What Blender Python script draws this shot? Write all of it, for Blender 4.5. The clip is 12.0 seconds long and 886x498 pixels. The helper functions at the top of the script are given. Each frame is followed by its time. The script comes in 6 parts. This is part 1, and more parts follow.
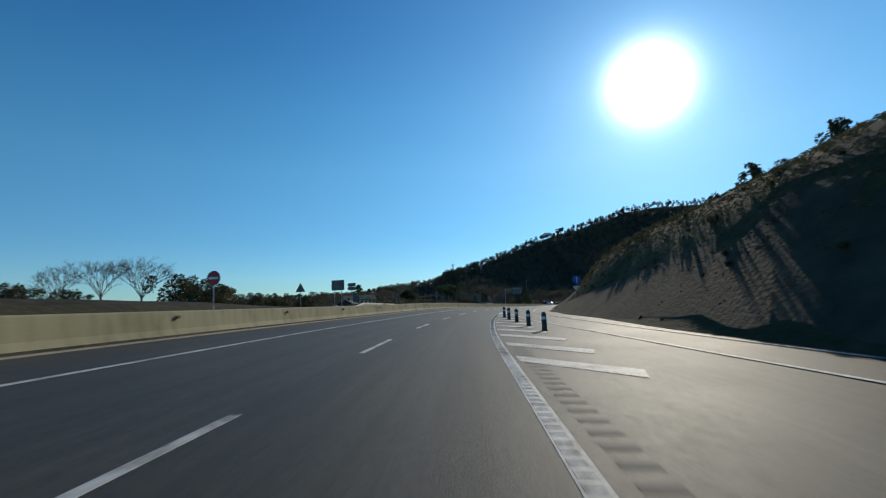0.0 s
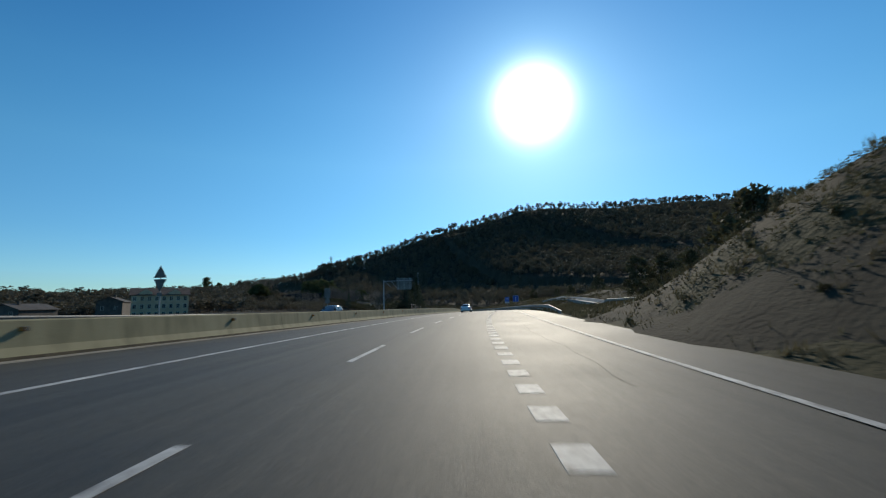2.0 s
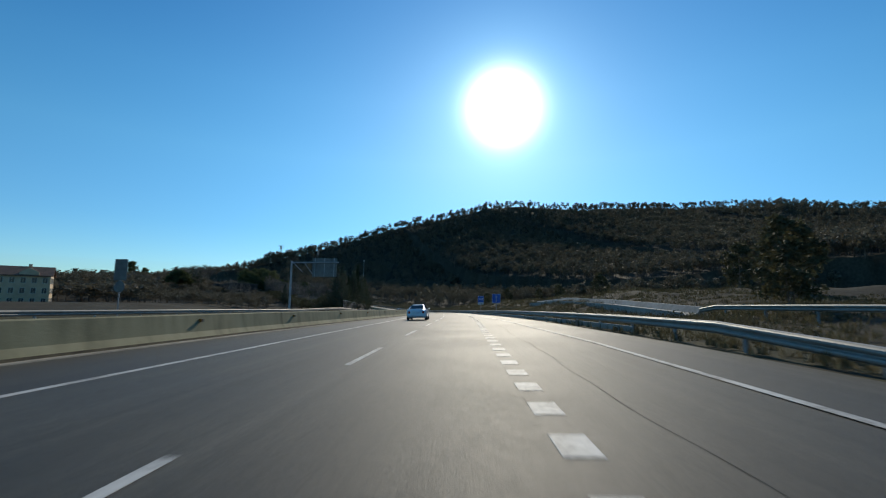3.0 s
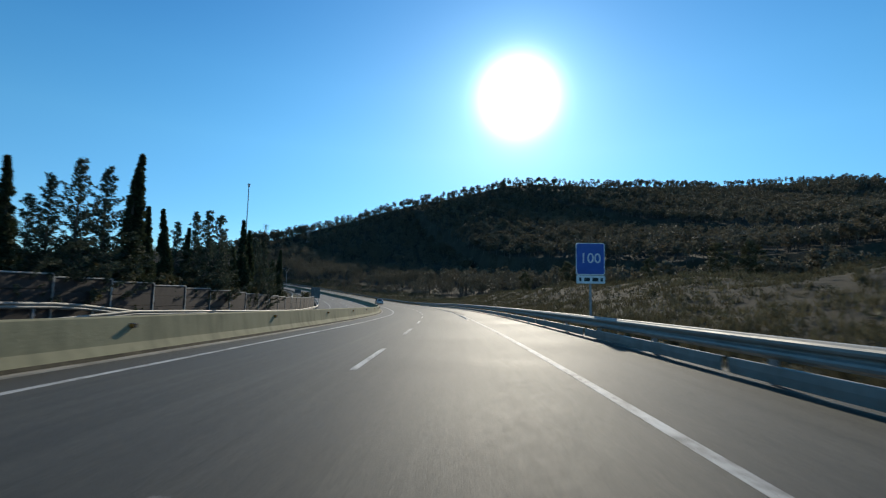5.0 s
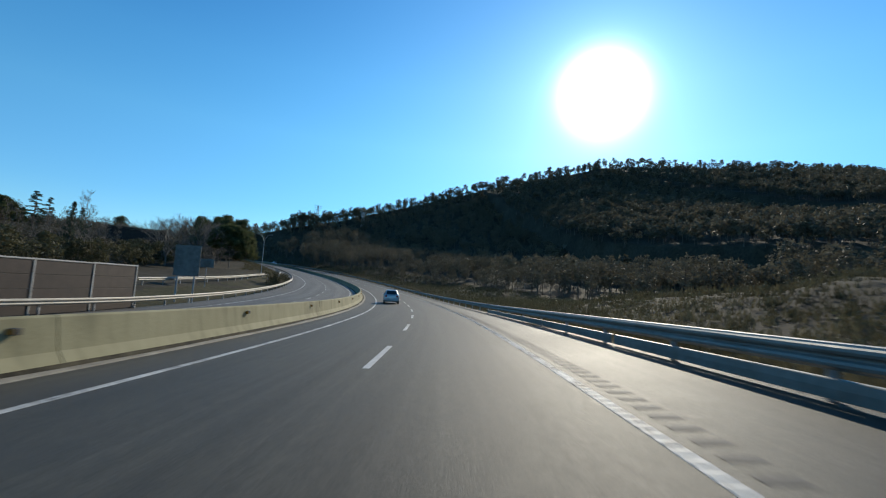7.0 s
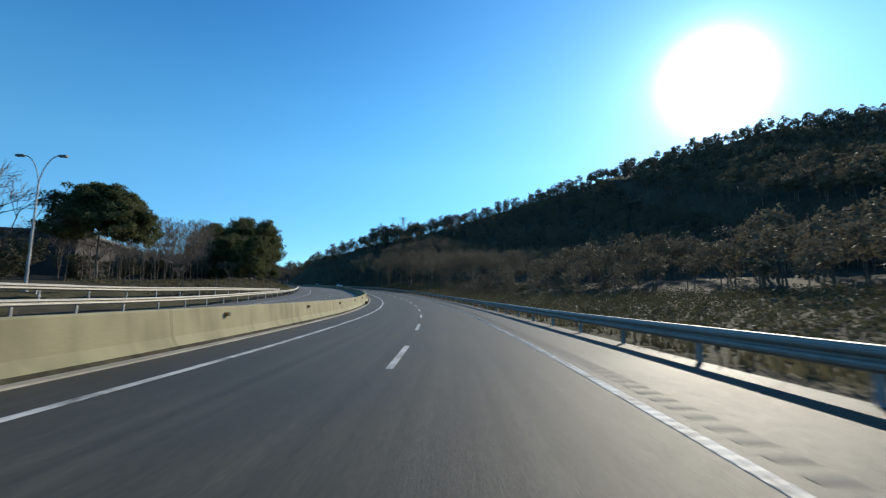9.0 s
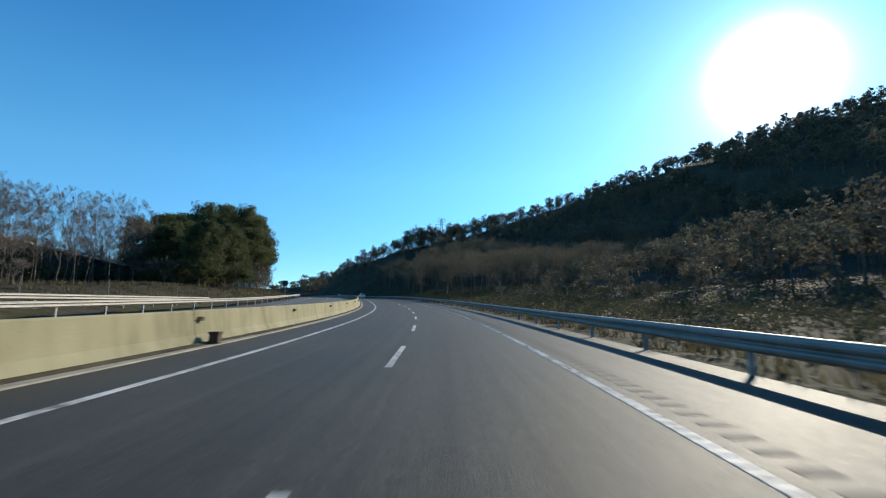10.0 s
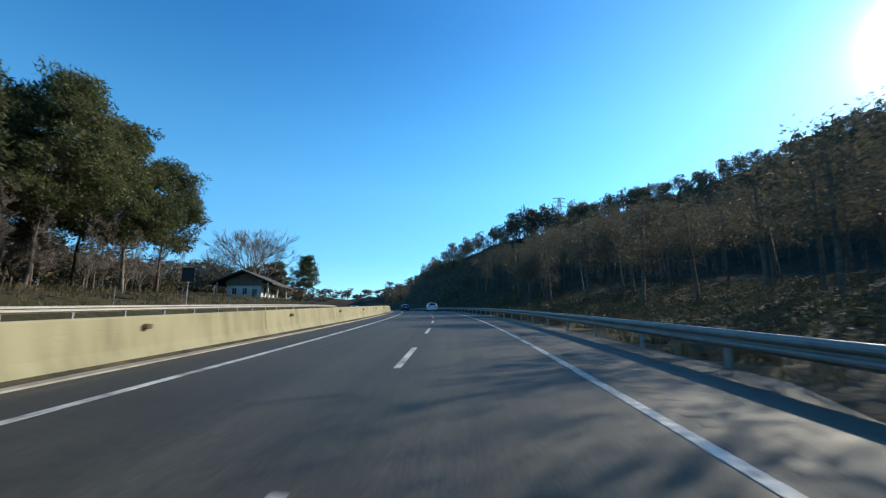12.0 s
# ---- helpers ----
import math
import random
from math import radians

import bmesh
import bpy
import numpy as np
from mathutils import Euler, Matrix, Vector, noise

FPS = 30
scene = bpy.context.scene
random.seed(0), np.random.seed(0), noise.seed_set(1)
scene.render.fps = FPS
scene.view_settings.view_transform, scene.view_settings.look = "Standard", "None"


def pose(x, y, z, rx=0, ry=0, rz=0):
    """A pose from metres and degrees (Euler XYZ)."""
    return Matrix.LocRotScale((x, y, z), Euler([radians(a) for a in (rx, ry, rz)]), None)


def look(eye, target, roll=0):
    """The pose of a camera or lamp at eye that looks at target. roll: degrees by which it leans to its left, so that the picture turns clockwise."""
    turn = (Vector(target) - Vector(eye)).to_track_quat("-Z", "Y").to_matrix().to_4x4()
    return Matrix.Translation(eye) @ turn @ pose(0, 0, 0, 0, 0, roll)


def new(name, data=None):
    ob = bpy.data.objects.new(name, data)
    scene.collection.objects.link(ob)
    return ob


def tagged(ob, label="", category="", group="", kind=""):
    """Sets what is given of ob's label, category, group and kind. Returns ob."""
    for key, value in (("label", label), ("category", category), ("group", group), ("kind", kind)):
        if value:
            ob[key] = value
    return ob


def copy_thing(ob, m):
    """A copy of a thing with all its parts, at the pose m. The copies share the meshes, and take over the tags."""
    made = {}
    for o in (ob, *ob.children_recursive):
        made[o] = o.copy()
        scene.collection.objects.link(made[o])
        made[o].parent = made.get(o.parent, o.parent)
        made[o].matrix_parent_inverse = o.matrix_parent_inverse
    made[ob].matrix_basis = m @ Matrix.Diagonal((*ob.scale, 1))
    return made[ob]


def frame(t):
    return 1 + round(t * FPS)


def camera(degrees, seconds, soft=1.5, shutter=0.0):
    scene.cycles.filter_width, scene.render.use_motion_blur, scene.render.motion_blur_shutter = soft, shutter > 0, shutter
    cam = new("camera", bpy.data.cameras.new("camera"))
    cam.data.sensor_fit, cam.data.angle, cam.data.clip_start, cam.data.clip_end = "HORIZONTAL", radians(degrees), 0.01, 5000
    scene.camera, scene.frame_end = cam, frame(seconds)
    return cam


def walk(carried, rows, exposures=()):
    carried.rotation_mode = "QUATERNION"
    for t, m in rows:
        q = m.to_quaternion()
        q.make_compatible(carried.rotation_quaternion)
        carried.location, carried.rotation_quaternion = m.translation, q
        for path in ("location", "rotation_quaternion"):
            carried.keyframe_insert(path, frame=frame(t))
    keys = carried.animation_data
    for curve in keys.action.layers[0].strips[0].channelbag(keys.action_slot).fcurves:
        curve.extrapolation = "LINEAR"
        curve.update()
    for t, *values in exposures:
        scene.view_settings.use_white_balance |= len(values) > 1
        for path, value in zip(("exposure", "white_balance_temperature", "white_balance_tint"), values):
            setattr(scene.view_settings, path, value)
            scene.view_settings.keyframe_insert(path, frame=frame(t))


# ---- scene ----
# ---- camera and its way ----
LENS = 2 * math.degrees(math.atan(784 / 780))
# seconds, x, y, z, turn to the right, upward tilt, lean (metres and degrees)
DRIVE = [
    (0.0, 0.00, 0.00, 0.00, 0.00, 7.46, -2.42),
    (0.5, 1.15, 19.27, 0.24, 3.68, 7.25, -1.81),
    (1.0, 3.60, 38.31, 0.41, 7.77, 6.90, -1.60),
    (1.5, 7.37, 57.04, 0.53, 11.71, 6.78, -1.89),
    (2.0, 12.20, 75.43, 0.59, 14.44, 6.95, -1.50),
    (2.5, 17.86, 93.49, 0.60, 17.12, 6.79, -0.21),
    (3.0, 24.24, 111.24, 0.55, 19.07, 6.77, 0.73),
    (3.5, 31.10, 128.77, 0.42, 20.29, 5.70, 1.18),
    (4.0, 38.08, 146.26, 0.20, 19.79, 5.86, 1.28),
    (4.5, 44.76, 163.89, -0.11, 18.45, 5.38, 1.26),
    (5.0, 51.05, 181.70, -0.48, 17.27, 5.53, 1.05),
    (5.5, 56.95, 199.66, -0.91, 15.82, 5.28, 1.68),
    (6.0, 62.26, 217.82, -1.36, 13.43, 5.23, 2.39),
    (6.5, 66.71, 236.18, -1.83, 10.59, 5.01, 3.23),
    (7.0, 70.21, 254.68, -2.29, 7.64, 5.13, 3.70),
    (7.5, 72.78, 273.26, -2.71, 4.86, 5.28, 3.11),
    (8.0, 74.32, 291.88, -3.00, 1.33, 6.11, 2.10),
    (8.5, 74.64, 310.47, -3.07, -2.57, 6.84, 1.07),
    (9.0, 73.74, 328.97, -2.90, -6.09, 7.55, 0.20),
    (9.5, 71.84, 347.33, -2.51, -8.89, 8.36, -0.46),
    (10.0, 69.06, 365.54, -1.93, -11.74, 8.95, -0.33),
    (10.5, 65.29, 383.52, -1.16, -15.21, 9.72, -0.49),
    (11.0, 60.42, 401.19, -0.25, -18.77, 10.14, -0.35),
    (11.5, 54.50, 418.51, 0.77, -22.13, 10.22, -0.05),
    (12.0, 47.63, 435.42, 1.88, -25.31, 10.30, 0.07),
]


def drive_pose(x, y, z, turn, tilt, lean):
    return pose(x, y, z, 90 + tilt, 0, -turn) @ pose(0, 0, 0, 0, 0, lean)


cam = camera(LENS, 12.0, soft=1.15, shutter=0.12)
walk(cam, [(r[0], drive_pose(*r[1:])) for r in DRIVE], [(0, -0.20), (3, -0.06), (5, 0.13), (7, 0.32), (9.5, 0.62), (12, 0.88)])

# ---- sky, sun, exposure ----
SUN_AZ, SUN_EL = radians(27.0), radians(24.4)      # from +y towards +x, above the horizon
SUN_DIR = Vector((math.sin(SUN_AZ) * math.cos(SUN_EL), math.cos(SUN_AZ) * math.cos(SUN_EL), math.sin(SUN_EL)))
world = bpy.data.worlds.new("sky")
scene.world = world
world.use_nodes = True
wn, wl = world.node_tree.nodes, world.node_tree.links
wn.clear()
w_out = wn.new("ShaderNodeOutputWorld")
w_bg = wn.new("ShaderNodeBackground")
w_sky = wn.new("ShaderNodeTexSky")
w_sky.sky_type = "NISHITA"
w_sky.sun_disc = False
w_sky.sun_elevation = SUN_EL
w_sky.sun_rotation = SUN_AZ
w_sky.altitude = 300
w_sky.air_density = 1.0
w_sky.dust_density = 0.12
w_sky.ozone_density = 2.5
w_bg.inputs["Strength"].default_value = 0.130
w_hsv = wn.new("ShaderNodeHueSaturation")
w_hsv.inputs["Saturation"].default_value = 1.30
w_hsv.inputs["Hue"].default_value = 0.489
wl.new(w_sky.outputs[0], w_hsv.inputs["Color"])
# the haze-free winter horizon stays blue
w_sep = wn.new("ShaderNodeSeparateXYZ")
w_geo = wn.new("ShaderNodeTexCoord")
wl.new(w_geo.outputs["Generated"], w_sep.inputs[0])
w_mr = wn.new("ShaderNodeMapRange")
w_mr.inputs["From Min"].default_value, w_mr.inputs["From Max"].default_value = 0.0, 0.6
wl.new(w_sep.outputs["Z"], w_mr.inputs["Value"])
w_tint = wn.new("ShaderNodeValToRGB")
w_tint.color_ramp.elements[0].color = (0.42, 0.66, 0.86, 1)
w_tint.color_ramp.elements[1].color = (0.62, 0.74, 0.92, 1)
for at, col in ((0.25, (0.58, 0.77, 0.91)), (0.5, (0.88, 0.95, 0.98)), (0.7, (0.86, 0.93, 0.99))):
    w_tint.color_ramp.elements.new(at).color = (*col, 1)
wl.new(w_mr.outputs[0], w_tint.inputs[0])
w_mul = wn.new("ShaderNodeMixRGB")
w_mul.blend_type = "MULTIPLY"
w_mul.inputs[0].default_value = 1.0
wl.new(w_hsv.outputs[0], w_mul.inputs[1])
wl.new(w_tint.outputs[0], w_mul.inputs[2])
wl.new(w_mul.outputs[0], w_bg.inputs[0])
# the bright aureole of the low sun
w_tc = wn.new("ShaderNodeTexCoord")
w_dot = wn.new("ShaderNodeVectorMath")
w_dot.operation = "DOT_PRODUCT"
w_dot.inputs[1].default_value = SUN_DIR
wl.new(w_tc.outputs["Generated"], w_dot.inputs[0])
w_cl = wn.new("ShaderNodeMath")
w_cl.operation = "MAXIMUM"
w_cl.inputs[1].default_value = 0.0
wl.new(w_dot.outputs["Value"], w_cl.inputs[0])


def aureole(power, strength, colour):
    p = wn.new("ShaderNodeMath")
    p.operation = "POWER"
    p.inputs[1].default_value = power
    wl.new(w_cl.outputs[0], p.inputs[0])
    m = wn.new("ShaderNodeMath")
    m.operation = "MULTIPLY"
    m.inputs[1].default_value = strength
    wl.new(p.outputs[0], m.inputs[0])
    b = wn.new("ShaderNodeBackground")
    b.inputs[0].default_value = (*colour, 1)
    wl.new(m.outputs[0], b.inputs["Strength"])
    return b


w_sum = w_bg
for args in ((640, 4.8, (1.0, 0.98, 0.94)), (110, 0.36, (0.40, 0.86, 1.0)), (7, 0.23, (0.26, 0.68, 1.0))):
    w_add = wn.new("ShaderNodeAddShader")
    wl.new(w_sum.outputs[0], w_add.inputs[0])
    wl.new(aureole(*args).outputs[0], w_add.inputs[1])
    w_sum = w_add
wl.new(w_sum.outputs[0], w_out.inputs[0])

sun_data = bpy.data.lights.new("sun", "SUN")
sun_data.energy = 3.6
sun_data.angle = radians(0.6)
sun_data.color = (1.0, 0.91, 0.74)
sun = new("sun", sun_data)
sun.matrix_world = look((0, 0, 0), -SUN_DIR)


# ---- materials ----
def scaled(n, l, colour, value, a, b, lo, hi):
    """A colour made lighter or darker by a value."""
    mr = n.new("ShaderNodeMapRange")
    mr.inputs["From Min"].default_value, mr.inputs["From Max"].default_value = a, b
    mr.inputs["To Min"].default_value, mr.inputs["To Max"].default_value = lo, hi
    l.new(value, mr.inputs["Value"])
    hsv = n.new("ShaderNodeHueSaturation")
    l.new(mr.outputs[0], hsv.inputs["Value"])
    l.new(colour, hsv.inputs["Color"])
    return hsv.outputs[0]


def mat(name, a, b, scale=2.0, rough=0.8, metal=0.0, bump=0.0, bump_scale=30.0, spec=0.5, islands=0.0, mid=None, big=0.2, rough_b=None, objrand=0.0, streak=1.0, lanes=False):
    """Two base colours mixed by noise of two sizes, with fine relief; islands and objrand vary the brightness piece by piece."""
    m = bpy.data.materials.new(name)
    m.use_nodes = True
    n, l = m.node_tree.nodes, m.node_tree.links
    bs = n["Principled BSDF"]
    bs.inputs["Roughness"].default_value = rough
    bs.inputs["Metallic"].default_value = metal
    bs.inputs["Specular IOR Level"].default_value = spec
    geo = n.new("ShaderNodeNewGeometry")
    t1, t2 = n.new("ShaderNodeTexNoise"), n.new("ShaderNodeTexNoise")
    t1.inputs["Scale"].default_value, t1.inputs["Detail"].default_value = scale, 6
    t2.inputs["Scale"].default_value, t2.inputs["Detail"].default_value = scale * big, 4
    squash = n.new("ShaderNodeVectorMath")          # streak < 1 draws the fine pattern out upright
    squash.operation = "MULTIPLY"
    squash.inputs[1].default_value = (1, 1, streak)
    l.new(geo.outputs["Position"], squash.inputs[0])
    l.new(squash.outputs[0], t1.inputs["Vector"])
    l.new(geo.outputs["Position"], t2.inputs["Vector"])
    add = n.new("ShaderNodeMath")
    add.operation = "ADD"
    l.new(t1.outputs[0], add.inputs[0])
    l.new(t2.outputs[0], add.inputs[1])
    ramp = n.new("ShaderNodeValToRGB")
    ramp.color_ramp.elements[0].position, ramp.color_ramp.elements[1].position = 0.36, 0.64
    ramp.color_ramp.elements[0].color, ramp.color_ramp.elements[1].color = (*a, 1), (*b, 1)
    if mid:
        e = ramp.color_ramp.elements.new(0.5)
        e.color = (*mid, 1)
    half = n.new("ShaderNodeMath")
    half.operation = "MULTIPLY"
    half.inputs[1].default_value = 0.5
    l.new(add.outputs[0], half.inputs[0])
    l.new(half.outputs[0], ramp.inputs[0])
    colour = ramp.outputs[0]
    for amount, kind, out in ((islands, "ShaderNodeNewGeometry", "Random Per Island"), (objrand, "ShaderNodeObjectInfo", "Random")):
        if amount:
            src = n.new(kind)
            mr = n.new("ShaderNodeMapRange")
            mr.inputs["To Min"].default_value, mr.inputs["To Max"].default_value = 1 - amount, 1 + amount
            l.new(src.outputs[out], mr.inputs["Value"])
            hsv = n.new("ShaderNodeHueSaturation")
            l.new(mr.outputs[0], hsv.inputs["Value"])
            l.new(colour, hsv.inputs["Color"])
            colour = hsv.outputs[0]
    if lanes:                                        # wear drawn out along the lanes, and grain of the stones
        uv = n.new("ShaderNodeUVMap")
        for factor, detail, lo, hi in (((0.95, 0.012, 1), 3, 0.76, 1.26), ((4.0, 0.05, 1), 4, 0.80, 1.22)):
            vm = n.new("ShaderNodeVectorMath")
            vm.operation = "MULTIPLY"
            vm.inputs[1].default_value = factor
            l.new(uv.outputs[0], vm.inputs[0])
            tl = n.new("ShaderNodeTexNoise")
            tl.inputs["Scale"].default_value, tl.inputs["Detail"].default_value = 1.0, detail
            l.new(vm.outputs[0], tl.inputs["Vector"])
            colour = scaled(n, l, colour, tl.outputs[0], 0.3, 0.7, lo, hi)
        tg = n.new("ShaderNodeTexVoronoi")
        tg.inputs["Scale"].default_value = 55.0
        l.new(geo.outputs["Position"], tg.inputs["Vector"])
        sep = n.new("ShaderNodeSeparateColor")
        l.new(tg.outputs["Color"], sep.inputs[0])
        colour = scaled(n, l, colour, sep.outputs[0], 0.0, 1.0, 0.6, 1.5)
    l.new(colour, bs.inputs["Base Color"])
    if rough_b is not None:
        rr = n.new("ShaderNodeMapRange")
        rr.inputs["From Min"].default_value, rr.inputs["From Max"].default_value = 0.36, 0.64
        rr.inputs["To Min"].default_value, rr.inputs["To Max"].default_value = rough, rough_b
        l.new(half.outputs[0], rr.inputs["Value"])
        l.new(rr.outputs[0], bs.inputs["Roughness"])
    if bump:
        tb = n.new("ShaderNodeTexNoise")
        tb.inputs["Scale"].default_value, tb.inputs["Detail"].default_value = bump_scale, 3
        l.new(geo.outputs["Position"], tb.inputs["Vector"])
        bp = n.new("ShaderNodeBump")
        bp.inputs["Strength"].default_value, bp.inputs["Distance"].default_value = 1.0, bump
        l.new(tb.outputs[0], bp.inputs["Height"])
        l.new(bp.outputs[0], bs.inputs["Normal"])
    return m


ASPHALT = mat("asphalt", (0.026, 0.0236, 0.0172), (0.050, 0.0458, 0.0335), 9.0, 0.65, bump=0.006, bump_scale=70, big=0.03, rough_b=0.73, spec=0.31, lanes=True)
ASPHALT_B = mat("asphalt_older", (0.056, 0.053, 0.046), (0.107, 0.10, 0.086), 6.0, 0.68, bump=0.005, bump_scale=60, big=0.05, rough_b=0.8, spec=0.35, lanes=True)
PAINT = mat("road_paint", (0.085, 0.08, 0.07), (0.54, 0.525, 0.48), 11.0, 0.7, bump=0.003, bump_scale=60, mid=(0.36, 0.348, 0.315), big=0.12)
RUMBLE_DARK = mat("dark_bar_asphalt", (0.018, 0.018, 0.018), (0.035, 0.034, 0.033), 20.0, 0.8)
CONCRETE = mat("barrier_concrete", (0.185, 0.166, 0.098), (0.30, 0.272, 0.165), 2.2, 0.85, bump=0.008, bump_scale=14, mid=(0.26, 0.235, 0.139), big=0.25, spec=0.2, streak=0.22)
KERB = mat("kerb_concrete", (0.17, 0.15, 0.115), (0.30, 0.27, 0.21), 3.0, 0.85, bump=0.006, bump_scale=25)
GRASS = mat("winter_grass", (0.034, 0.034, 0.016), (0.085, 0.072, 0.038), 1.6, 0.95, bump=0.08, bump_scale=5, mid=(0.055, 0.049, 0.025), big=0.06, spec=0.08)
HILLSOIL = mat("hill_soil", (0.036, 0.031, 0.022), (0.078, 0.066, 0.046), 0.9, 0.95, bump=0.05, bump_scale=5.0, mid=(0.055, 0.047, 0.032), big=0.08, spec=0.06)
STEEL = mat("galvanised_steel", (0.21, 0.20, 0.178), (0.33, 0.316, 0.285), 5.0, 0.55, metal=0.5, bump=0.002, bump_scale=12, rough_b=0.7, spec=0.2)
STEEL_DULL = mat("weathered_steel", (0.24, 0.24, 0.24), (0.42, 0.42, 0.42), 6.0, 0.6, metal=0.5, bump=0.002, bump_scale=15)
SIGN_BACK = mat("sign_back_metal", (0.11, 0.105, 0.097), (0.19, 0.182, 0.17), 3.0, 0.65, metal=0.3)
BLUE = mat("sign_blue", (0.015, 0.07, 0.32), (0.03, 0.10, 0.42), 3.0, 0.4)
RED = mat("sign_red", (0.30, 0.012, 0.014), (0.42, 0.02, 0.02), 3.0, 0.45)
SLATE = mat("slate_paint", (0.018, 0.024, 0.034), (0.032, 0.042, 0.056), 3.0, 0.55)
WHITE = mat("white_enamel", (0.66, 0.66, 0.65), (0.82, 0.82, 0.80), 4.0, 0.4)
BLACK = mat("black_plastic", (0.012, 0.012, 0.013), (0.03, 0.03, 0.03), 8.0, 0.6)
AMBER = mat("amber_reflector", (0.45, 0.16, 0.02), (0.6, 0.25, 0.03), 12.0, 0.3)
BOLLARD_MAT = mat("bollard_plastic", (0.015, 0.03, 0.035), (0.03, 0.055, 0.06), 6.0, 0.5)
BARK = mat("bark", (0.05, 0.038, 0.028), (0.17, 0.13, 0.095), 6.0, 0.95, bump=0.03, bump_scale=14)
BARK_PALE = mat("pale_bark", (0.10, 0.08, 0.062), (0.24, 0.20, 0.16), 5.0, 0.9, bump=0.02, bump_scale=16)
TWIG = mat("twigs", (0.095, 0.078, 0.064), (0.19, 0.16, 0.13), 4.0, 0.9, islands=0.2)


def leafy(name, a, b, rough=0.75, islands=0.35, through_=0.28):
    """Foliage that lets some light through."""
    m = mat(name, a, b, 0.9, rough, islands=islands, spec=0.25)
    n, l = m.node_tree.nodes, m.node_tree.links
    bs, out = n["Principled BSDF"], n["Material Output"]
    tr = n.new("ShaderNodeBsdfTranslucent")
    mix = n.new("ShaderNodeMixShader")
    mix.inputs[0].default_value = through_
    l.new(bs.inputs["Base Color"].links[0].from_socket, tr.inputs["Color"])
    l.new(bs.outputs[0], mix.inputs[1])
    l.new(tr.outputs[0], mix.inputs[2])
    l.new(mix.outputs[0], out.inputs["Surface"])
    return m


PINE = leafy("pine_needles", (0.054, 0.068, 0.027), (0.125, 0.132, 0.056), through_=0.38)
PINE_FAR = leafy("far_pine_needles", (0.088, 0.076, 0.050), (0.146, 0.124, 0.082), islands=0.2, through_=0.28)
CYPRESS_M = leafy("cypress_scales", (0.030, 0.042, 0.020), (0.065, 0.075, 0.035))
CEDAR_M = leafy("cedar_needles", (0.038, 0.052, 0.034), (0.085, 0.10, 0.065))
SHRUB_M = leafy("shrub_leaves", (0.046, 0.046, 0.022), (0.11, 0.098, 0.048))
DRYGRASS = leafy("dry_grass_blades", (0.066, 0.057, 0.029), (0.155, 0.130, 0.070), 0.9)

# ---- the line of the road ----
DR = np.array(DRIVE)


def knots(col, t):
    """Smooth values between the rows of the drive."""
    v, u = DR[:, col], np.asarray(t) / 0.5
    i = np.clip(np.floor(u).astype(int), 0, len(v) - 2)
    q = u - i
    ext = np.r_[2 * v[0] - v[1], v, 2 * v[-1] - v[-2]]
    a, b, c, d = ext[i], ext[i + 1], ext[i + 2], ext[i + 3]
    return 0.5 * (2 * b + (c - a) * q + (2 * a - 5 * b + 4 * c - d) * q ** 2 + (3 * b - a - 3 * c + d) * q ** 3)


EYE_HEIGHT = 1.26
_t = np.arange(0, 12.001, 0.1)
_e = np.stack([knots(k, _t) for k in (1, 2, 3)], -1)
_g = np.gradient(_e, _t, axis=0)
_hd = np.arctan2(_g[:, 0], _g[:, 1])
_gr = _g[:, 2] / np.hypot(_g[:, 0], _g[:, 1])
_ro = np.radians(knots(6, _t))
_T = np.stack([np.sin(_hd), np.cos(_hd), _gr], -1)
_T /= np.linalg.norm(_T, axis=1)[:, None]
_R = np.stack([np.cos(_hd), -np.sin(_hd), 0 * _hd], -1)
_U = np.cross(_R, _T)
_R = _R * np.cos(_ro)[:, None] + _U * np.sin(_ro)[:, None]
_U = np.cross(_R, _T)
_off = np.interp(_t, (0, 3, 6.5, 8.5, 9.3, 9.8, 10.5, 12), (-2.6, -2.4, -1.57, -1.38, -1.08, -1.10, -1.20, -1.22))   # from the car to the lane line
_c = _e - EYE_HEIGHT * _U + _off[:, None] * _R
_s = np.r_[0, np.cumsum(np.linalg.norm(np.diff(_c[:, :2], axis=0), axis=1))]
# straight back behind the start, a gentle left bend past the end
_back = np.array([_c[0] - _T[0] * 4 * k for k in range(30, 0, -1)])
_fc, _fh = [], _hd[-1]
_cur = _c[-1]
for _i in range(60):
    _fh -= radians(0.45 if _i < 40 else 0.02)
    _cur = _cur + 4 * np.array((math.sin(_fh), math.cos(_fh), _gr[-1] * max(0.0, 1 - _i / 90)))
    _fc.append((*_cur, math.cos(_fh), -math.sin(_fh)))
_fc = np.array(_fc)
_S = np.r_[-4.0 * np.arange(30, 0, -1), _s, _s[-1] + 4.0 * np.arange(1, 61)]
_C = np.r_[_back, _c, _fc[:, :3]]
_RR = np.r_[[_R[0]] * 30, _R, np.c_[_fc[:, 3:], np.zeros(60)]]
S_MIN, S_MAX = -116.0, float(_S[-1]) - 2
SG = np.arange(S_MIN, S_MAX, 1.0)
CG = np.stack([np.interp(SG, _S, _C[:, k]) for k in range(3)], -1)
RG = np.stack([np.interp(SG, _S, _RR[:, k]) for k in range(3)], -1)
for _i in range(6):        # even out the joints
    RG[1:-1] = (RG[:-2] + 2 * RG[1:-1] + RG[2:]) / 4
    CG[1:-1] = (CG[:-2] + 2 * CG[1:-1] + CG[2:]) / 4


